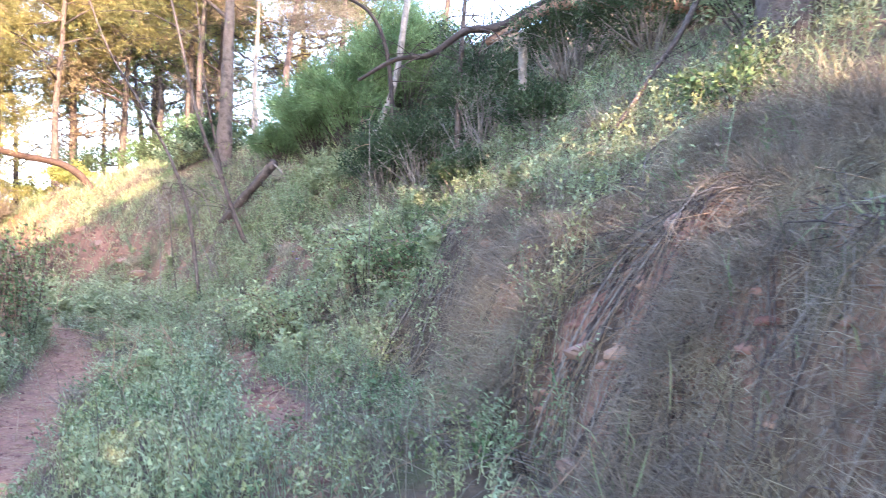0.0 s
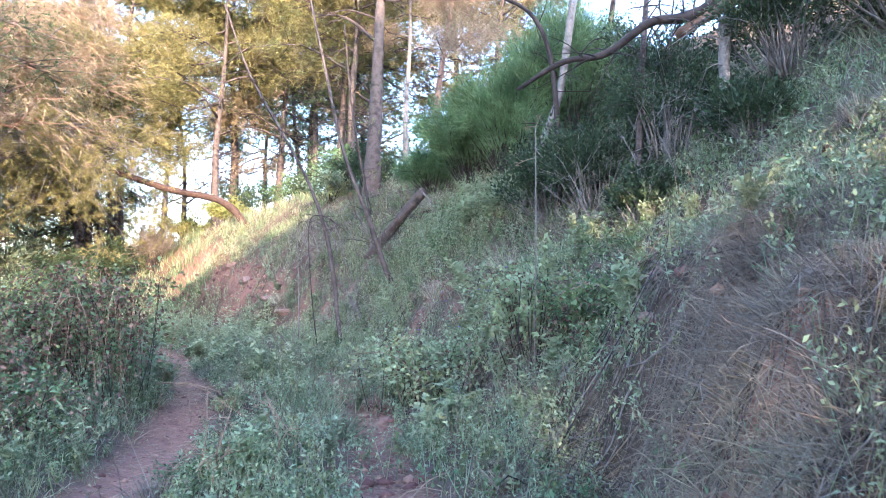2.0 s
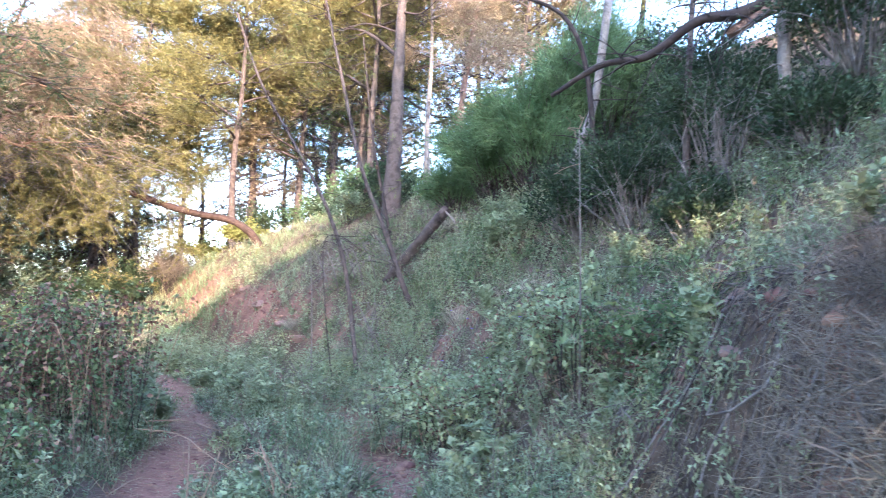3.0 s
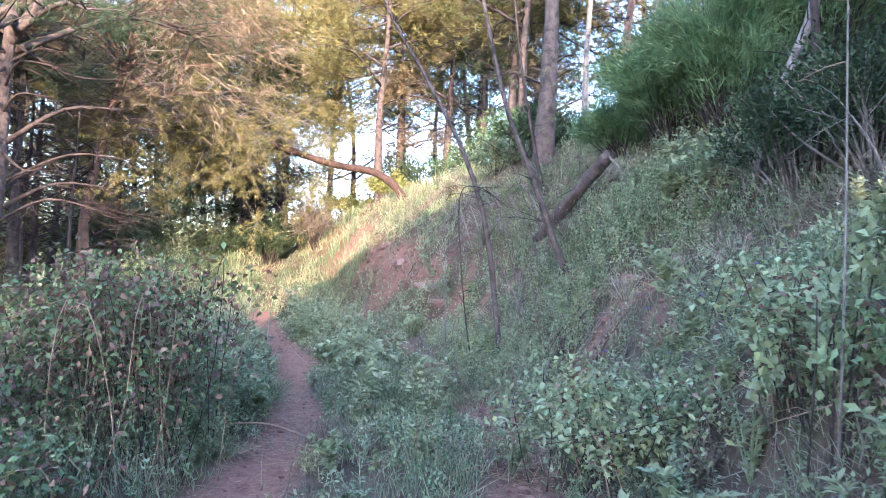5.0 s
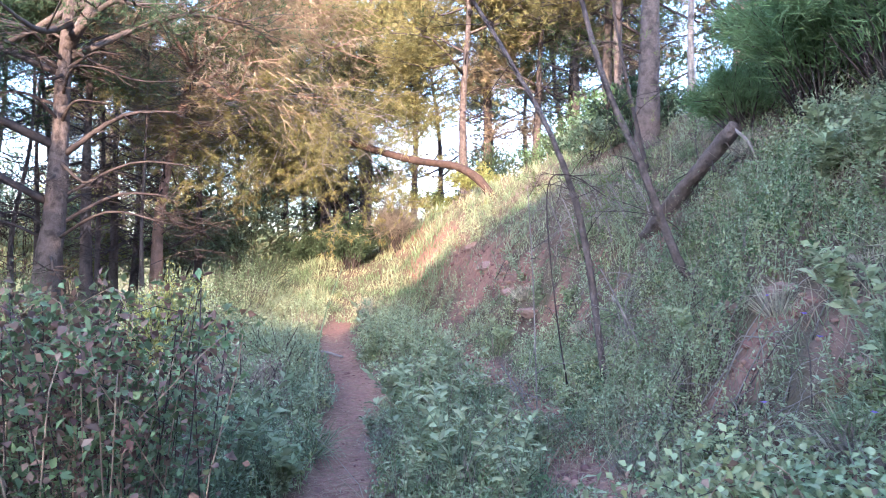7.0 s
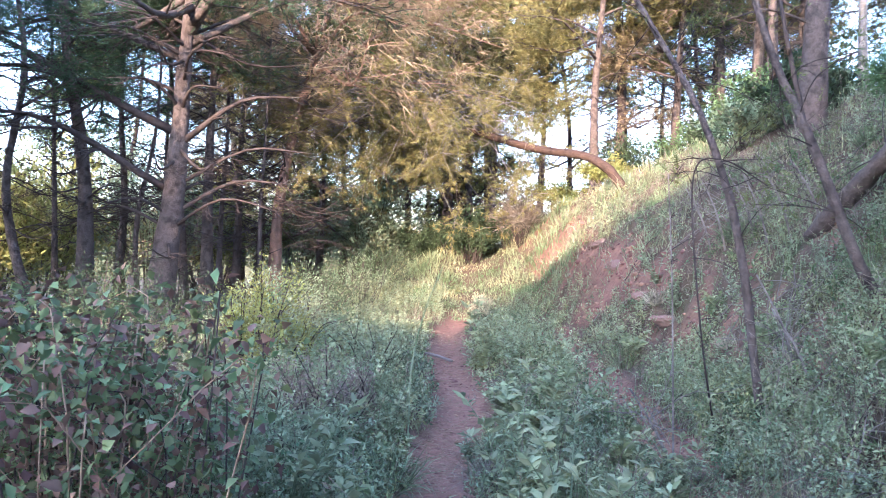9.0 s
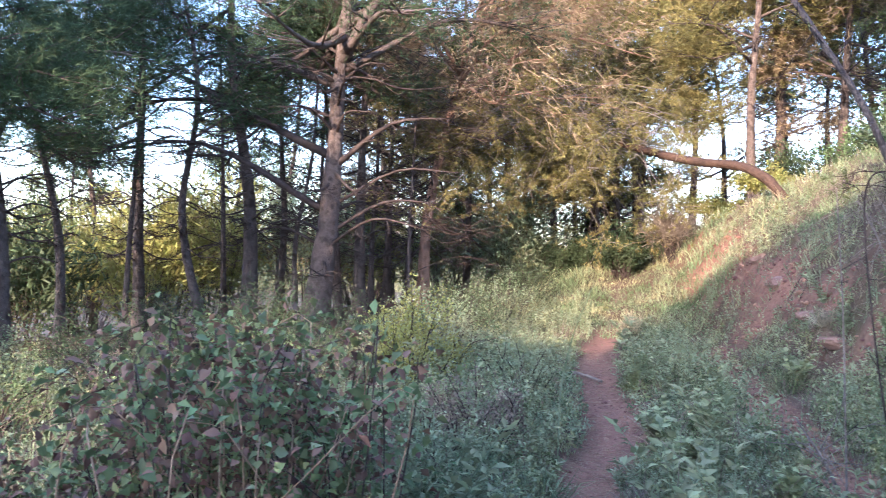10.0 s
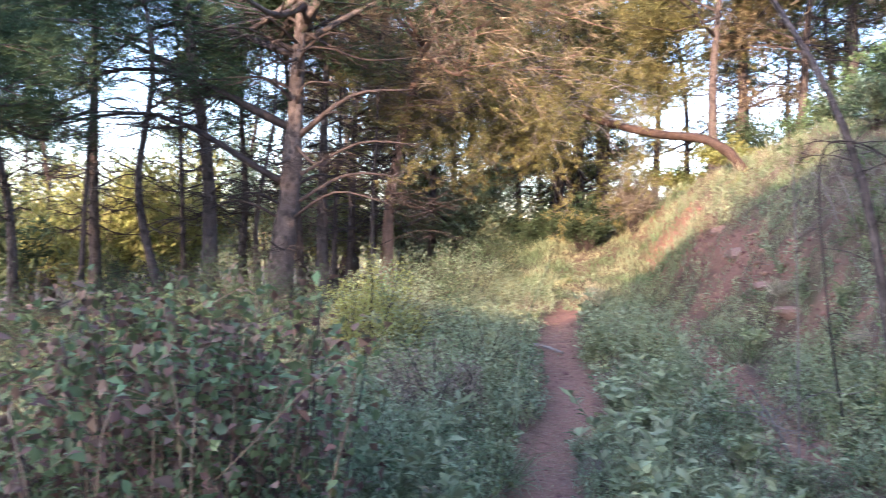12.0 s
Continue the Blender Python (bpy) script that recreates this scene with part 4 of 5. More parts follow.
pole("dead_tree", "grey dead standing trunk under the fallen pine", "tree", [(1.02, 10.9, height(1.02, 10.9) - 0.1), (1.0, 10.9, 3.7), (1.0, 10.95, 4.65)], 0.075, 0.06, M_BARK_GREY, 148, 14, 0.6, twig_mat=M_BARK_GREY)
pole("dead_tree", "thin dead trunk in the scrub", "tree", [(0.1, 11.6, height(0.1, 11.6) - 0.1), (0.12, 11.55, 4.0), (0.2, 11.5, 5.6)], 0.05, 0.03, M_BARK, 149, 14, 0.7)
pole("dead_tree", "crooked dead trunk leaning out of the scrub", "tree", [(-1.5, 13.2, height(-1.5, 13.2) - 0.1), (-1.34, 13.3, 3.4), (-1.1, 13.4, 4.1), (-0.97, 13.45, 4.6), (-0.8, 13.5, 6.0)], 0.04, 0.06, M_BARK_GREY, 150, 14, 0.7)
pole("dead_tree", "arched dark branch above the scrub", "tree", [(-0.9, 12.6, height(-0.9, 12.6) - 0.1), (-1.0, 12.5, 4.4), (-1.3, 12.4, 5.3), (-2.0, 12.4, 5.7)], 0.045, 0.02, M_TWIG, 151, 12, 0.6)
for k, (x, y, h) in enumerate([(0.5, 10.7, 0.7), (0.2, 10.9, 0.8), (-0.4, 11.3, 0.7), (0.9, 10.4, 0.6), (-3.9, 13.5, 0.7), (-4.2, 14.0, 0.8), (-4.6, 12.6, 0.6), (-5.5, 16.6, 0.8), (-5.2, 16.2, 0.9), (-5.9, 16.7, 0.9), (-4.9, 16.0, 0.8), (-4.5, 15.7, 0.7), (-6.2, 17.0, 0.8)]):
    z = height(x, y)
    pole("dead_brush", "heap of grey dead twigs on the slope", "twigs", [(x, y, z - 0.05), (x - 0.1, y - 0.1, z + h * 0.5), (x - 0.3, y - 0.15, z + h)], 0.014, 0.006, M_BARK_GREY, 152 + k, 14, 0.7, twig_mat=M_BARK_GREY)

hang = pole("dead_branch", "hanging lichened pine branch with a cone", "branch", [(2.75, 7.75, 4.9), (2.35, 7.62, 3.83), (1.95, 7.5, 3.2), (1.6, 7.42, 2.68), (1.3, 7.4, 2.4), (0.83, 7.5, 2.18)], 0.035, 0.006, M_BARK, 170, 12, 0.5, base=(2.75, 7.75, 4.9))
cone(hang, np.array([1.17, 7.36, 2.50]) - np.array((2.75, 7.75, 4.9)), 0.036, 5)
pole("sapling", "thin pale stalk with a few leaves", "plant", [(-0.82, 8.5, height(-0.82, 8.5) - 0.05), (-0.82, 8.45, 1.8), (-0.84, 8.42, 2.9)], 0.008, 0.004, M_BARK_GREY, 171, 6, 0.4, twig_mat=M_CANE)
shrub("tall_weed", "tall pale weed with long leaves on the bank", on(-0.82, 8.45), (0.35, 0.3, 1.3), 7, 260, 0.07, M_BRAMBLE_PALE, 172, 0.8, category="plant", thick=0.006)
for k, (x, y) in enumerate([(-2.5, 6.2), (-2.75, 6.5), (-2.3, 6.6)]):
    z = height(x, y)
    pole("dry_stalk", "pale forked dry stalk in the grass", "twig", [(x, y, z - 0.03), (x + 0.05, y, z + 0.3), (x + 0.12 - 0.1 * k, y + 0.05, z + 0.6)], 0.006, 0.003, M_CANE, 173 + k, 9, 0.3, twig_mat=M_CANE)
pole("stick", "short grey stick lying on the path", "stick", [(-9.45, 14.72, height(-9.45, 14.72) + 0.05), (-9.1, 14.85, height(-9.1, 14.85) + 0.06), (-8.8, 14.95, height(-8.8, 14.95) + 0.03)], 0.022, 0.018, M_BARK_GREY, 180)
pole("stick", "pale thin stick in the grass beside the path", "stick", [(-4.6, 8.95, height(-4.6, 8.95) + 0.25), (-4.35, 9.1, height(-4.35, 9.1) + 0.3), (-4.05, 9.2, height(-4.05, 9.2) + 0.16)], 0.006, 0.004, M_CANE, 181)
pole("plant_stalk", "tall stalk with round leaves at the path's edge", "plant", [(-6.3, 11.55, height(-6.3, 11.55) - 0.03), (-6.33, 11.6, 0.9), (-6.3, 11.7, 1.35), (-6.25, 11.85, 1.72)], 0.008, 0.004, M_WEED, 182)
shrub("pale_flower", "pale feathery plant shining in the sun", on(-11.4, 18.75), (0.25, 0.25, 0.6), 16, 500, 0.13, M_PALE, 183, 1.0, category="plant", mode="shoot", wide=0.012, thick=0.006)

# ---------------------------------------------------------------- stones and roots of the bank


def stone(base, size, seed, label="flat reddish stone stuck in the bank"):
    rng = np.random.default_rng(seed)
    bm = bmesh.new()
    bmesh.ops.create_icosphere(bm, subdivisions=3, radius=1.0)
    flat = [unit(rng.normal(0, 1, 3)) for _ in range(9)]
    for v in bm.verts:
        c = np.array(v.co)
        for f in flat:
            over = c @ f - 0.66
            if over > 0:
                c = c - f * over * 0.9
        c = c * (1 + 0.05 * rng.normal())
        v.co = c * np.array(size)
    me = bpy.data.meshes.new("stone")
    bm.to_mesh(me)
    bm.free()
    me.materials.append(M_STONE)
    ob = tagged(new("stone", me), label, "stone", "stones of the bank")
    ob.location = base
    ob.rotation_euler = rng.uniform(-0.5, 0.5, 3)
    return ob


for k, (x, y, s) in enumerate([(1.38, 4.15, 0.17), (0.86, 4.34, 0.14), (0.35, 7.4, 0.16), (0.15, 7.3, 0.12), (0.55, 7.1, 0.10), (0.2, 7.75, 0.14), (0.75, 4.0, 0.10), (-2.6, 12.6, 0.15), (-3.0, 12.9, 0.12), (-1.9, 11.5, 0.13), (1.2, 3.6, 0.09),
                               (-6.6, 16.6, 0.2), (-7.3, 17.3, 0.16), (-8.5, 18.7, 0.2), (-9.5, 19.9, 0.18), (0.05, 6.9, 0.09)]):
    stone((x, y, height(x, y) - s * 0.1), (s * 1.15, s * 0.85, s * 0.55), 200 + k)


def roots(x, y, seed, down):
    """Grey roots hanging over the broken edge of the bank."""
    rng = np.random.default_rng(seed)
    z = height(x, y)
    ob = thing("hanging_root", (x, y, z), "grey root hanging over the bare red bank", "root", "roots over the bank")
    u, s = along([x], [y])
    i = np.abs(LINE[:, 1] - s[0]).argmin()
    out = -LINE_RIGHT[i]
    for _ in range(4):
        a = rng.normal(0, 0.3, 2)
        pts = []
        for k in np.linspace(0, 1, 6):
            px, py = a[0] + out[0] * k * down + rng.normal(0, 0.13), a[1] + out[1] * k * down + rng.normal(0, 0.13)
            pts.append((px, py, height(x + px, y + py) - z + 0.05 + 0.05 * math.sin(k * 3)))
        p = Pile()
        tube(p, curve(pts, 14), rng.uniform(0.004, 0.012), 0.002, 5, 0.1, rng)
        part("strand", p, M_BARK_GREY if rng.random() < 0.5 else M_BARK, ob)


for k in range(26):
    rng = np.random.default_rng(300 + k)
    s0 = rng.uniform(1.8, 7.5)
    i = np.abs(LINE[:, 1] - s0).argmin()
    q = LINE[i] + LINE_RIGHT[i] * rng.uniform(2.5, 3.1)
    roots(q[0], q[1], 320 + k, rng.uniform(0.4, 0.9))

for name, mat, n, seed in (("rootlets", M_BARK, 380, 340), ("pale_rootlets", M_CANE, 90, 341), ("grey_rootlets", M_BARK_GREY, 190, 342)):
    r = np.random.default_rng(seed)
    tangle = Pile()
    i = r.integers(np.abs(LINE[:, 1] - 1.6).argmin(), np.abs(LINE[:, 1] - 7.2).argmin(), n)
    u0, length, drift = r.uniform(2.0, 3.4, n), r.uniform(0.25, 0.95, n), r.normal(0, 0.6, n)
    way = np.stack([-LINE_RIGHT[i][:, 1], LINE_RIGHT[i][:, 0]], 1)
    k = np.linspace(0, 1, 7)
    xy = (LINE[i] + LINE_RIGHT[i] * u0[:, None])[:, None] - LINE_RIGHT[i][:, None] * (length[:, None] * k)[..., None] + way[:, None] * (drift[:, None] * k + r.normal(0, 0.045, (n, 7)))[..., None]
    zz = land(xy[..., 0].ravel(), xy[..., 1].ravel())[0].reshape(n, 7) + np.sin(k * 3.1) * r.uniform(0.03, 0.16, (n, 1)) + 0.01
    for q in range(n):
        tube(tangle, np.column_stack([xy[q], zz[q]]), r.uniform(0.002, 0.006), 0.0012, 3)
    stuff(name, tangle, mat, "tangle of thin dead roots and stems hanging down the bank", "roots")

# ---------------------------------------------------------------- grass and weeds


def scatter(n, s0, s1, u0, u1, rng):
    """Places on the ground between two stretches of the track."""
    a, b = np.abs(LINE[:, 1] - s0).argmin(), np.abs(LINE[:, 1] - s1).argmin()
    k = rng.uniform(a, b - 1, n)
    i = k.astype(int)
    f = (k - i)[:, None]
    u = rng.uniform(u0, u1, n)
    p = LINE[i] * (1 - f) + LINE[i + 1] * f + (LINE_RIGHT[i] * (1 - f) + LINE_RIGHT[i + 1] * f) * u[:, None]
    z, bare, uu, s = land(p[:, 0], p[:, 1])
    return np.column_stack([p, z]), bare, uu, s


def trodden(u):
    """Plants stay low beside the worn path."""
    return np.clip(np.where(u < -0.85, 0.6, 0.3) + (np.abs(u + 0.85) - 0.35) / 0.9, 0.3, 1)


def grow(pile, n, span, tall, wide, rng, keep, lean=0.35, down=0.0):
    """Blades in clumps. keep(p, bare, u, s): the share that stays. down: how far they hang down the slope."""
    p, bare, u, s = scatter(n, *span, rng)
    ok = rng.random(len(p)) < keep(p, bare, u, s)
    p = p[ok]
    m = len(p)
    p[:, 2] -= 0.01
    size = 0.7 + 0.6 * ripple(p[:, 0], p[:, 1], 0.7, 21) + 0.35 * ripple(p[:, 0], p[:, 1], 0.22, 22)
    size = size * trodden(u[ok])
    way = np.array([0, 0, 1.0]) + rng.normal(0, lean, (m, 3))
    if down:
        i = np.abs(LINE[:, 1][None] - s[ok][:, None]).argmin(1) if m < 30000 else np.searchsorted(LINE[:, 1], s[ok]).clip(0, len(LINE) - 1)
        way[:, :2] -= LINE_RIGHT[i] * down
        way[:, 2] -= down * 0.9
    way = unit(way)
    blades(pile, p, way, tall * np.clip(size, 0.3, 1.5) * rng.uniform(0.55, 1.3, m), wide * rng.uniform(0.7, 1.3, m), rng.uniform(0.1, 0.9, m), rng)


rng = np.random.default_rng(7)


def meadow(p, bare, u, s):
    return np.clip(1.0 - np.where(u > 1.6, 0.8, 1.25) * bare, 0.02, 1) * np.clip(0.5 + 1.1 * ripple(p[:, 0], p[:, 1], 0.9, 31) + 0.9 * ripple(p[:, 0], p[:, 1], 0.3, 32), 0.03, 1) * np.where((u > 2.0) & (u < 3.0) & (s < 5.8), 0.6, 1)


def thatch(p, bare, u, s):
    return np.clip(0.3 + 1.1 * ripple(p[:, 0], p[:, 1], 1.2, 41) + 0.5 * ripple(p[:, 0], p[:, 1], 0.4, 43), 0.03, 1) * np.clip(1 - 0.8 * bare, 0.1, 1)


g = Pile()
grow(g, 70000, (2.5, 13.5, -3.5, 3.2), 0.27, 0.0050, rng, meadow)
grow(g, 42000, (13.5, 24, -4.5, 3.4), 0.28, 0.009, rng, meadow)
grow(g, 46000, (3.5, 21, 2.6, 7.5), 0.34, 0.0075, rng, meadow, 0.6, 0.2)
grow(g, 26000, (4, 22, -11, -3.2), 0.45, 0.010, rng, meadow)
grow(g, 16000, (19.4, 27, -4.5, 1.6), 0.42, 0.014, rng, lambda p, b, u, s: np.full(len(p), 0.9))
grow(g, 18000, (17, 34, 2.0, 8.0), 0.40, 0.016, rng, meadow)
grow(g, 16000, (-8, 3.0, -7, 3.0), 0.40, 0.012, rng, meadow)
stuff("grass", g, M_GRASS, "green and grey-green grass over the path's verges and slope", "grass")
d = Pile()
grow(d, 120000, (1.8, 6.4, 1.9, 3.8), 0.36, 0.0036, rng, lambda p, b, u, s: np.clip(0.6 + 1.0 * ripple(p[:, 0], p[:, 1], 0.45, 42), 0.12, 1), 1.3, 0.45)
grow(d, 54000, (2.5, 20, 1.3, 6.5), 0.38, 0.0058, rng, thatch, 0.6, 0.3)
grow(d, 34000, (4, 20, -5.0, 1.6), 0.42, 0.0045, rng, lambda p, b, u, s: thatch(p, b, u, s) * np.clip(1 - 1.3 * b, 0.02, 1), 0.3)
grow(d, 8000, (18, 28, 1.3, 6.0), 0.40, 0.012, rng, thatch, 0.4)
stuff("dry_grass", d, M_STRAW, "straw-coloured dry grass hanging over the bank and among the green", "dry grass")


def weeds(n, span, tall, size, rng, per, ratio=0.42, seed=51):
    """Low leafy weeds: leaves round short stems."""
    p, bare, u, s = scatter(n, *span, rng)
    ok = rng.random(n) < np.clip(1 - 1.3 * bare, 0, 1) * np.clip(0.55 + 0.9 * ripple(p[:, 0], p[:, 1], 1.1, seed), 0.05, 1)
    p = p[ok]
    h = tall * np.clip(0.8 + 0.6 * ripple(p[:, 0], p[:, 1], 0.9, 52), 0.25, 1.6) * rng.uniform(0.6, 1.2, len(p))
    h = h * trodden(u[ok])
    tilt = rng.normal(0, 0.22, (len(p), 2))
    k = rng.uniform(0.15, 1.0, (len(p), per))
    at = np.repeat(p[:, None], per, 1)
    at[..., 2] += k * h[:, None]
    at[..., :2] += tilt[:, None] * (k * h[:, None])[..., None] + rng.normal(0, 0.025, (len(p), per, 2))
    at = at.reshape(-1, 3)
    way = unit(rng.normal(0, 1, at.shape) + np.array([0, 0, 0.45]))
    leaves(weed_pile, at, way, size, size * ratio, rng, small=True)
    blades(weed_pile, p, unit(np.column_stack([tilt, np.ones(len(p))])), h * 1.05, np.full(len(p), 0.006), np.full(len(p), 0.05), rng)


weed_pile = Pile()
weeds(4200, (3, 13.5, -3.6, 3.0), 0.40, 0.042, rng, 24)
weeds(5200, (3, 13.5, -3.6, 3.0), 0.50, 0.045, rng, 18, 0.2, 57)
weeds(3600, (13, 22, -3.6, 2.8), 0.42, 0.06, rng, 16, 0.3)
weeds(2400, (4, 18, 2.2, 6.0), 0.40, 0.055, rng, 16, 0.3)
weeds(1800, (5, 18, -9, -3.2), 0.42, 0.055, rng, 14)
stuff("weeds", weed_pile, M_WEED, "low grey-green leafy weeds along the path", "weeds")
weed_pile = Pile()
weeds(2600, (3, 14, -3.4, 2.4), 0.46, 0.036, rng, 30, 0.5, 63)
weeds(1800, (12, 20, -3.0, 2.2), 0.46, 0.05, rng, 22, 0.45, 64)
weeds(2400, (4.5, 15, 1.5, 5.0), 0.36, 0.042, rng, 22, 0.5, 65)
stuff("sage_weeds", weed_pile, M_SAGE, "pale grey-green downy herbs in patches on the verges", "weeds")
weed_pile = Pile()
weeds(3000, (3, 16, -4.2, 3.4), 0.26, 0.05, rng, 18, 0.6, 67)
weeds(1600, (5, 16, 2.4, 5.5), 0.24, 0.05, rng, 16, 0.6, 68)
stuff("dark_weeds", weed_pile, M_BRAMBLE, "dark green broad-leaved weeds low on the ground", "weeds")

rubble = Pile()
p, bare, u, s = scatter(15000, 2.2, 22, 0.7, 3.2, rng)
p = p[(bare > 0.25) & (rng.random(len(p)) < 0.75)]
clod = np.array([(0, 0, 1), (0.9, 0, 0.35), (0.28, 0.85, 0.4), (-0.72, 0.53, 0.3), (-0.72, -0.53, 0.4), (0.28, -0.85, 0.35), (0.72, 0.53, -0.4), (-0.28, 0.85, -0.4), (-0.9, 0, -0.4), (-0.28, -0.85, -0.4), (0.72, -0.53, -0.4), (0, 0, -0.8)])
clod_faces = [(0, k, k % 5 + 1) for k in range(1, 6)] + [(k, 5 + k, k % 5 + 1) for k in range(1, 6)] + [(k % 5 + 1, 5 + k, k % 5 + 6) for k in range(1, 6)] + [(11, k % 5 + 6, 5 + k) for k in range(1, 6)]
size = rng.gamma(1.6, 0.011, len(p)).clip(0.006, 0.07)
v = p[:, None] + clod[None] * (1 + rng.normal(0, 0.22, (len(p), 12, 3))) * size[:, None, None] * np.array([1.1, 1.0, 0.7])
q, bare, u, s = scatter(16000, 3, 19, -1.5, 1.5, rng)
q = q[(bare > 0.3) & (rng.random(len(q)) < np.clip(0.5 + ripple(q[:, 0], q[:, 1], 0.6, 72), 0.1, 1))]
grit = rng.gamma(1.5, 0.006, len(q)).clip(0.004, 0.035)
w = q[:, None] + clod[None] * (1 + rng.normal(0, 0.22, (len(q), 12, 3))) * grit[:, None, None] * np.array([1.1, 1.0, 0.6])
rubble.add(w.reshape(-1, 3), (np.array(clod_faces)[None] + (np.arange(len(q)) * 12)[:, None, None]).reshape(-1, 3))
rubble.add(v.reshape(-1, 3), (np.array(clod_faces)[None] + (np.arange(len(p)) * 12)[:, None, None]).reshape(-1, 3))
stuff("rubble", rubble, M_CLOD, "crumbled red clods and pebbles on the bare bank", "rubble")

stalks = Pile()
for span, n in (((3, 13, -3.5, 3.2), 420), ((4, 15, 2.4, 5.5), 260), ((8, 16, -6, -2.5), 160)):
    p, bare, u, s = scatter(n, *span, rng)
    for q in p[bare < 0.4]:
        h, w = rng.uniform(0.35, 0.85), rng.normal(0, 0.25, 2)
        tube(stalks, curve([q, q + np.array([w[0] * 0.3, w[1] * 0.3, h * 0.6]), q + np.array([w[0], w[1], h])], 5), 0.0028, 0.0014, 3)
        e = q + np.array([w[0], w[1], h])
        k = 7
        at = e + rng.normal(0, 0.012, (k, 3)) - np.array([0, 0, 1.0]) * rng.uniform(0, 0.12, (k, 1))
        needles(stalks, at, unit(np.repeat(np.array([[w[0], w[1], 0.6]]), k, 0)), 2, 0.03, 0.006, 0.4, rng)
stuff("seed_stalks", stalks, M_STRAW, "pale dry seed stalks standing above the grass", "dry grass")

# thin dead twigs strewn over the slope
for name, mat, n, span in (("fallen_twigs", M_BARK_GREY, 900, (3, 17, 1.4, 6.0)), ("dry_stems", M_CANE, 420, (3, 16, -3.2, 5.0)), ("dark_twigs", M_TWIG, 700, (3.5, 17, 1.6, 5.5))):
    twigs = Pile()
    p, bare, u, s = scatter(n, *span, rng)
    p = p[rng.random(len(p)) < np.clip(0.5 + 1.2 * ripple(p[:, 0], p[:, 1], 0.9, 71), 0.05, 1)]
    for q in p:
        a, l = rng.uniform(0, 6.28), rng.gamma(3.0, 0.13)
        h = np.array([math.cos(a), math.sin(a)]) * l
        mid, end = q[:2] + h * 0.5 + rng.normal(0, 0.06 * l, 2), q[:2] + h
        zz = land([mid[0], end[0]], [mid[1], end[1]])[0]
        tube(twigs, curve([q + np.array([0, 0, 0.03]), (*mid, max(zz[0], (q[2] + zz[1]) / 2) + rng.uniform(0.05, 0.22)), (*end, zz[1] + rng.uniform(0.02, 0.25))], 6), rng.uniform(0.003, 0.008), 0.002, 3)
    stuff(name, twigs, mat, "thin dead stems and twigs strewn over the ground", "twigs")


def tussock(seed, material, label, tall, count):
    """A tussock of grass: blades fanning out and drooping from one root."""
    r = np.random.default_rng(seed)
    ob = thing("grass_tussock", (0, 0, 0), label, "grass", "tussocks on the bank")
    for name, share, size in (("blade_tuft", 1.0, 1.0), ("dead_tuft", 0.35, 0.8)):
        n = int(count * share)
        az = r.uniform(0, 6.28, n)
        out = r.uniform(0.1, 1.1, n)
        way = unit(np.stack([np.cos(az) * out, np.sin(az) * out, np.ones(n)], 1))
        base = np.stack([np.cos(az) * 0.06 * out, np.sin(az) * 0.06 * out, np.full(n, -0.06)], 1)
        q = Pile()
        blades(q, base, way, tall * size * r.uniform(0.5, 1.2, n), np.full(n, 0.006), r.uniform(0.4, 1.3, n), r)
        part(name, q, material if name == "blade_tuft" else M_STRAW, ob)
    return ob


def strew(things, n, span, low, high, seed):
    """Copies of the things, set about on open ground."""
    r = np.random.default_rng(seed)
    p, bare, u, s = scatter(n * 3, *span, r)
    p = p[bare < 0.5][:n]
    for k, q in enumerate(p):
        size = r.uniform(low, high)
        put = Matrix.Translation((q[0], q[1], q[2])) @ pose(0, 0, 0, r.normal(0, 8), r.normal(0, 8), r.uniform(0, 360)) @ Matrix.Diagonal((size, size, size, 1))
        if k < len(things):
            things[k].matrix_world = put
        else:
            copy_thing(things[k % len(things)], put)


strew([tussock(500, M_STRAW, "straw-coloured grass tussock drooping on the bank", 0.42, 260), tussock(501, M_GRASS, "green and straw grass tussock on the slope", 0.42, 240), tussock(502, M_PALE_STRAW, "bleached pale grass tussock on the slope", 0.36, 260)], 70, (5, 16, 1.6, 5.5), 0.7, 1.4, 77)
strew([tussock(503, M_GRASS, "green grass tussock beside the path", 0.45, 260), tussock(504, M_STRAW, "dry grass tussock beside the path", 0.45, 200)], 46, (6, 17, -3.2, 1.4), 0.6, 1.2, 78)

# pale tussocks added here so that their colour imitates a patch of sun
sun_tussock = tussock(505, M_PALE_STRAW, "pale straw tussock that stands in for a patch of sun", 0.6, 260)
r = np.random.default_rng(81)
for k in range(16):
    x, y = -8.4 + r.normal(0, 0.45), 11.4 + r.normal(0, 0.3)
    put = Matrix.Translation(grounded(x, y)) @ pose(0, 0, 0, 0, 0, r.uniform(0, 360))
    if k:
        copy_thing(sun_tussock, put)
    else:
        sun_tussock.matrix_world = put


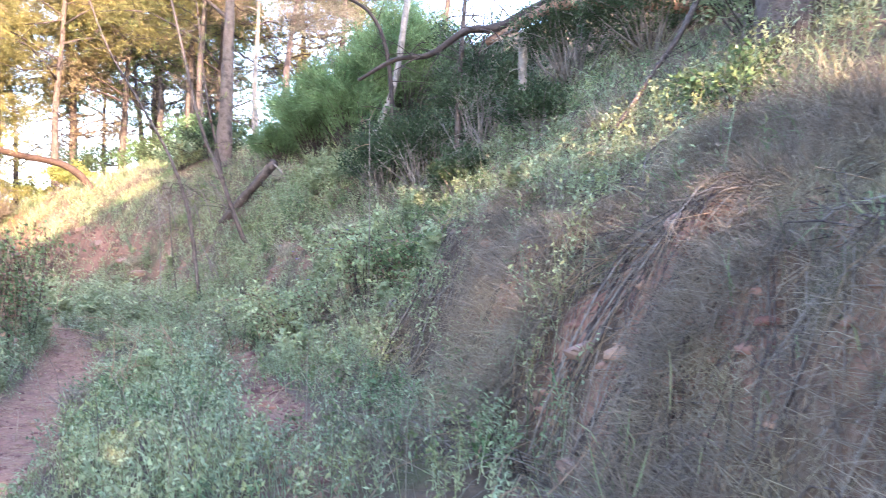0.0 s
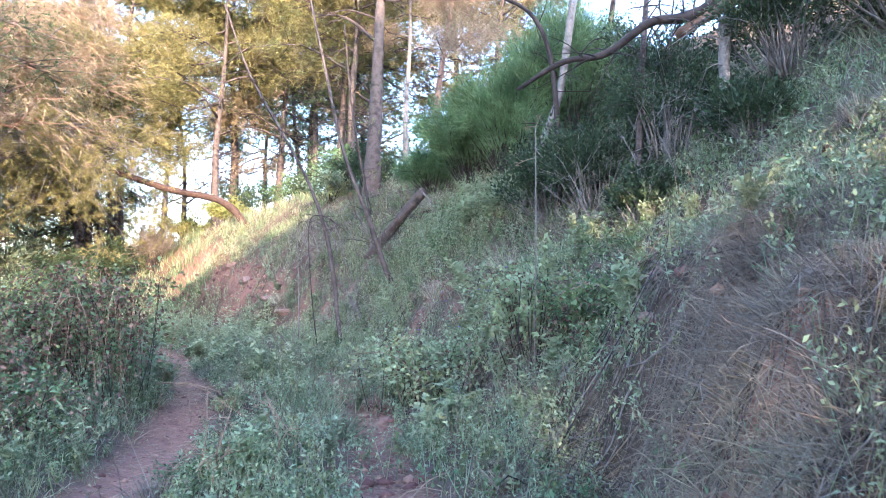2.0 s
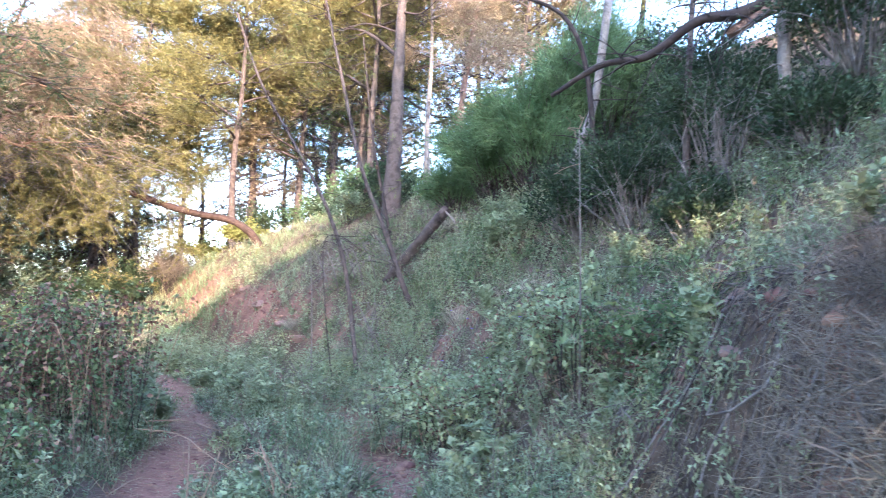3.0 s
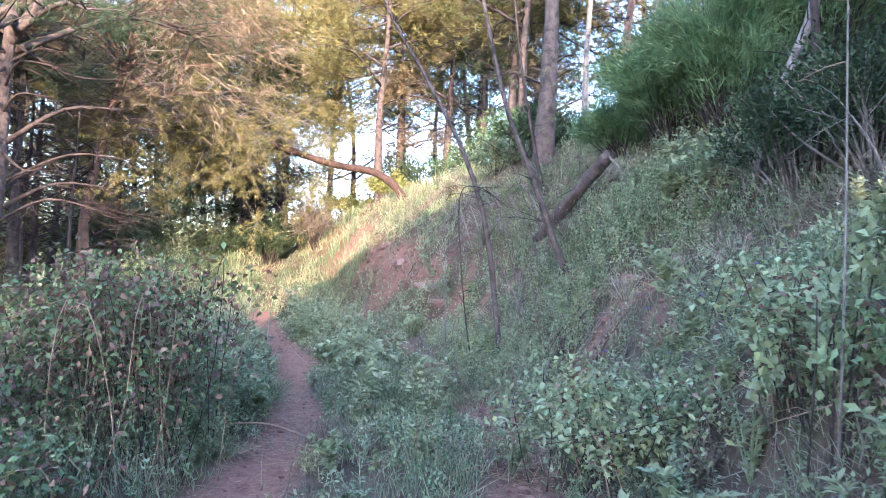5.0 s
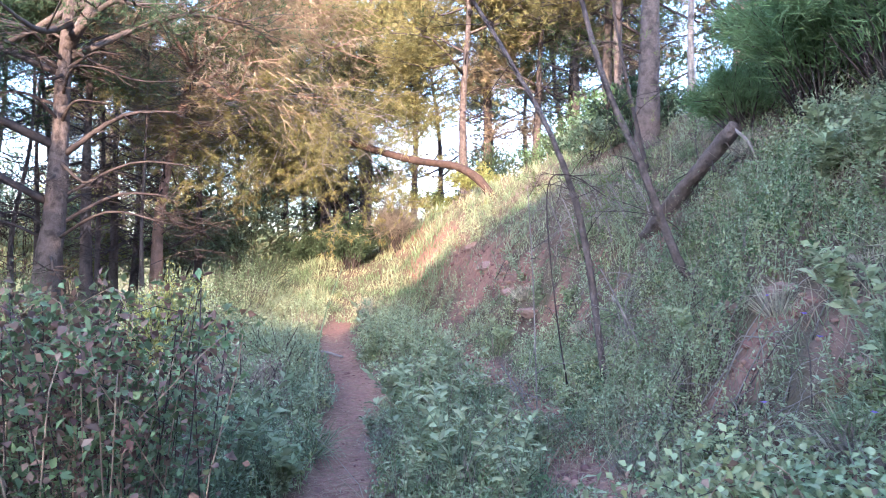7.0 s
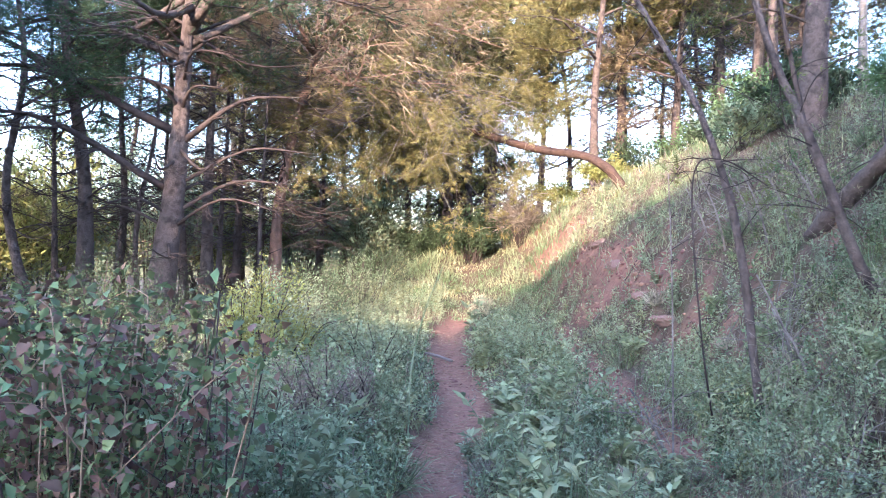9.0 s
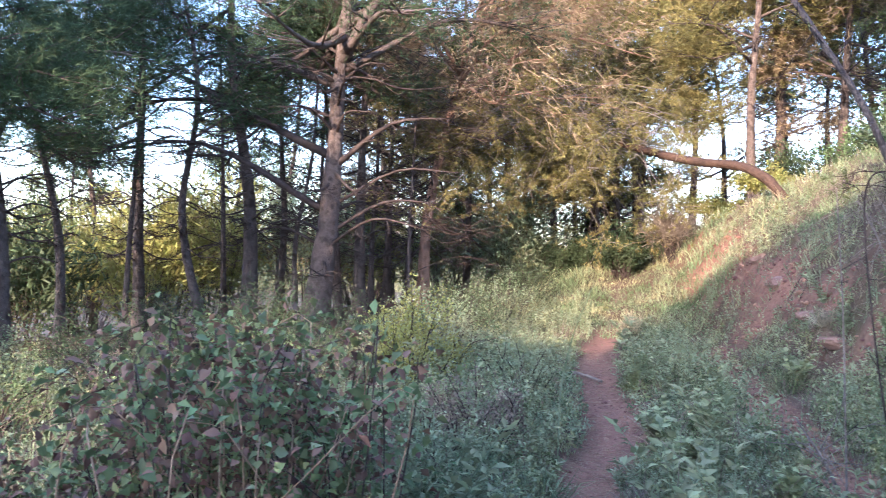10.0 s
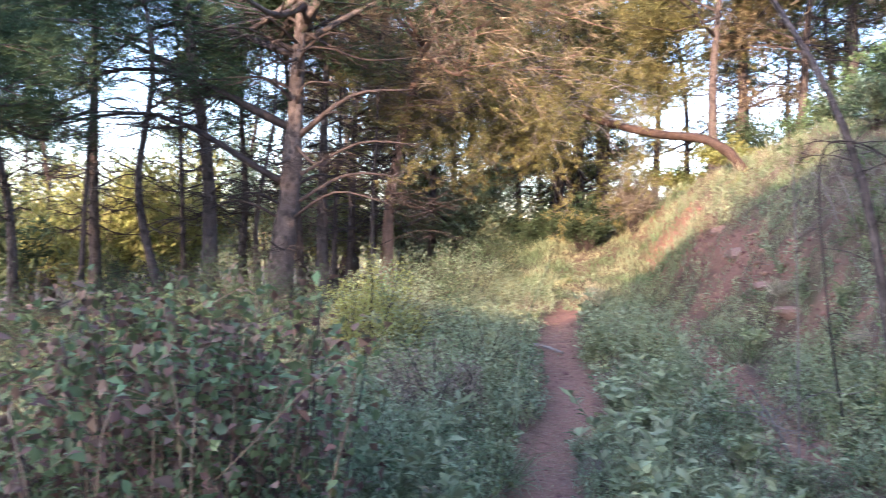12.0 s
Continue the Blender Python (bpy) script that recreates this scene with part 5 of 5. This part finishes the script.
def herb(seed, material, label, tall, leaf, ratio):
    """A leafy herb: a few stems from one root with leaves set round each."""
    r = np.random.default_rng(seed)
    ob = thing("leafy_herb", (0, 0, 0), label, "plant", "herbs along the path")
    q = Pile()
    for _ in range(7):
        az, out, h = r.uniform(0, 6.28), r.uniform(0.1, 0.6), tall * r.uniform(0.6, 1.1)
        tip = np.array([math.cos(az) * out * h, math.sin(az) * out * h, h])
        line = curve([(0, 0, -0.04), tip * np.array([0.35, 0.35, 0.55]), tip], 8)
        sp = Pile()
        tube(sp, line, 0.004, 0.0015, 4)
        part("stem", sp, M_WEED, ob)
        n = 26
        i = r.integers(1, 7, n)
        at = line[i] + (line[i + 1] - line[i]) * r.random((n, 1))
        b = r.uniform(0, 6.28, n)
        leaves(q, at, unit(np.stack([np.cos(b), np.sin(b), r.uniform(0.1, 0.9, n)], 1)), leaf, leaf * ratio, r)
    part("foliage", q, material, ob)
    return ob


strew([herb(510, M_SAGE, "pale grey-green herb with upright leafy stems", 0.45, 0.06, 0.38), herb(511, M_WEED, "green leafy herb beside the path", 0.40, 0.07, 0.45), herb(512, M_BRAMBLE_PALE, "bright green broad-leaved herb", 0.32, 0.075, 0.6)], 110, (6.5, 16, -3.0, 2.2), 0.7, 1.35, 79)
strew([herb(513, M_SAGE, "grey-green herb on the slope", 0.36, 0.055, 0.4), herb(514, M_BRAMBLE_PALE, "light green leafy plant on the bank", 0.34, 0.07, 0.55)], 60, (5.5, 14, 1.6, 4.5), 0.7, 1.4, 80)

litter = Pile()
p, bare, u, s = scatter(42000, 3, 18, -1.5, 1.5, rng)
p = p[bare > 0.3]
p[:, 2] += 0.004
blades(litter, p, unit(np.column_stack([rng.normal(0, 1, (len(p), 2)), np.full(len(p), 0.08)])), rng.uniform(0.03, 0.11, len(p)), np.full(len(p), 0.004), rng.uniform(0, 0.3, len(p)), rng)
stuff("needle_litter", litter, M_CANE, "fallen needles and bits of twig on the red path", "litter")



def wildflower(x, y, seed):
    """A small violet flower on a thin stem."""
    r = np.random.default_rng(seed)
    z = height(x, y)
    ob = thing("wildflower", (x, y, z), "small violet wildflower on a thin green stem", "flower", "violet flowers on the bank")
    h = r.uniform(0.35, 0.6)
    p = Pile()
    tube(p, curve([(0, 0, -0.03), (r.normal(0, 0.03), r.normal(0, 0.03), h * 0.5), (r.normal(0, 0.06), r.normal(0, 0.06), h)], 7), 0.003, 0.002, 4)
    part("stem", p, M_WEED, ob)
    q = Pile()
    a = np.arange(6) * 1.047
    way = unit(np.stack([np.cos(a), np.sin(a), np.full(6, 0.5)], 1))
    leaves(q, np.repeat(p.v[0][-1][None], 6, 0), way, 0.022, 0.016, r)
    part("blossom", q, M_VIOLET, ob, "violet petals")


for k, (x, y) in enumerate([(-2.3, 11.6), (-2.1, 11.2), (-2.6, 12.0), (-1.7, 10.7), (-1.9, 10.4), (-2.4, 10.9), (-1.4, 10.2), (-1.2, 9.8)]):
    wildflower(x, y, 400 + k)

# ---------------------------------------------------------------- distant hills


def ridge(name, radius, tall, seed):
    a = np.linspace(0, 2 * np.pi, 361)
    top = tall * (0.75 + 0.3 * ripple(a * 8, a * 0, 1.0, seed) + 0.12 * ripple(a * 40, a * 0, 1.0, seed + 1) + 0.05 * ripple(a * 160, a * 0, 1.0, seed + 2))
    rings = [(-30, 1.0), (0.45, 1.04), (0.8, 1.1), (1.0, 1.2)]
    v = np.concatenate([np.stack([np.cos(a) * radius * k, np.sin(a) * radius * k, top * h if h > 0 else top * 0 + h], 1) for h, k in rings])
    f = []
    for r in range(3):
        i = np.arange(360) + r * 361
        f += [np.stack([i, i + 1, i + 362], 1), np.stack([i, i + 362, i + 361], 1)]
    p = Pile().add(v, np.concatenate(f))
    tagged(new(name, p.mesh(name, M_HILL, True)), "low wooded hills in the distance", "hill", kind="structure")


ridge("backdrop", 220, 9, 3)
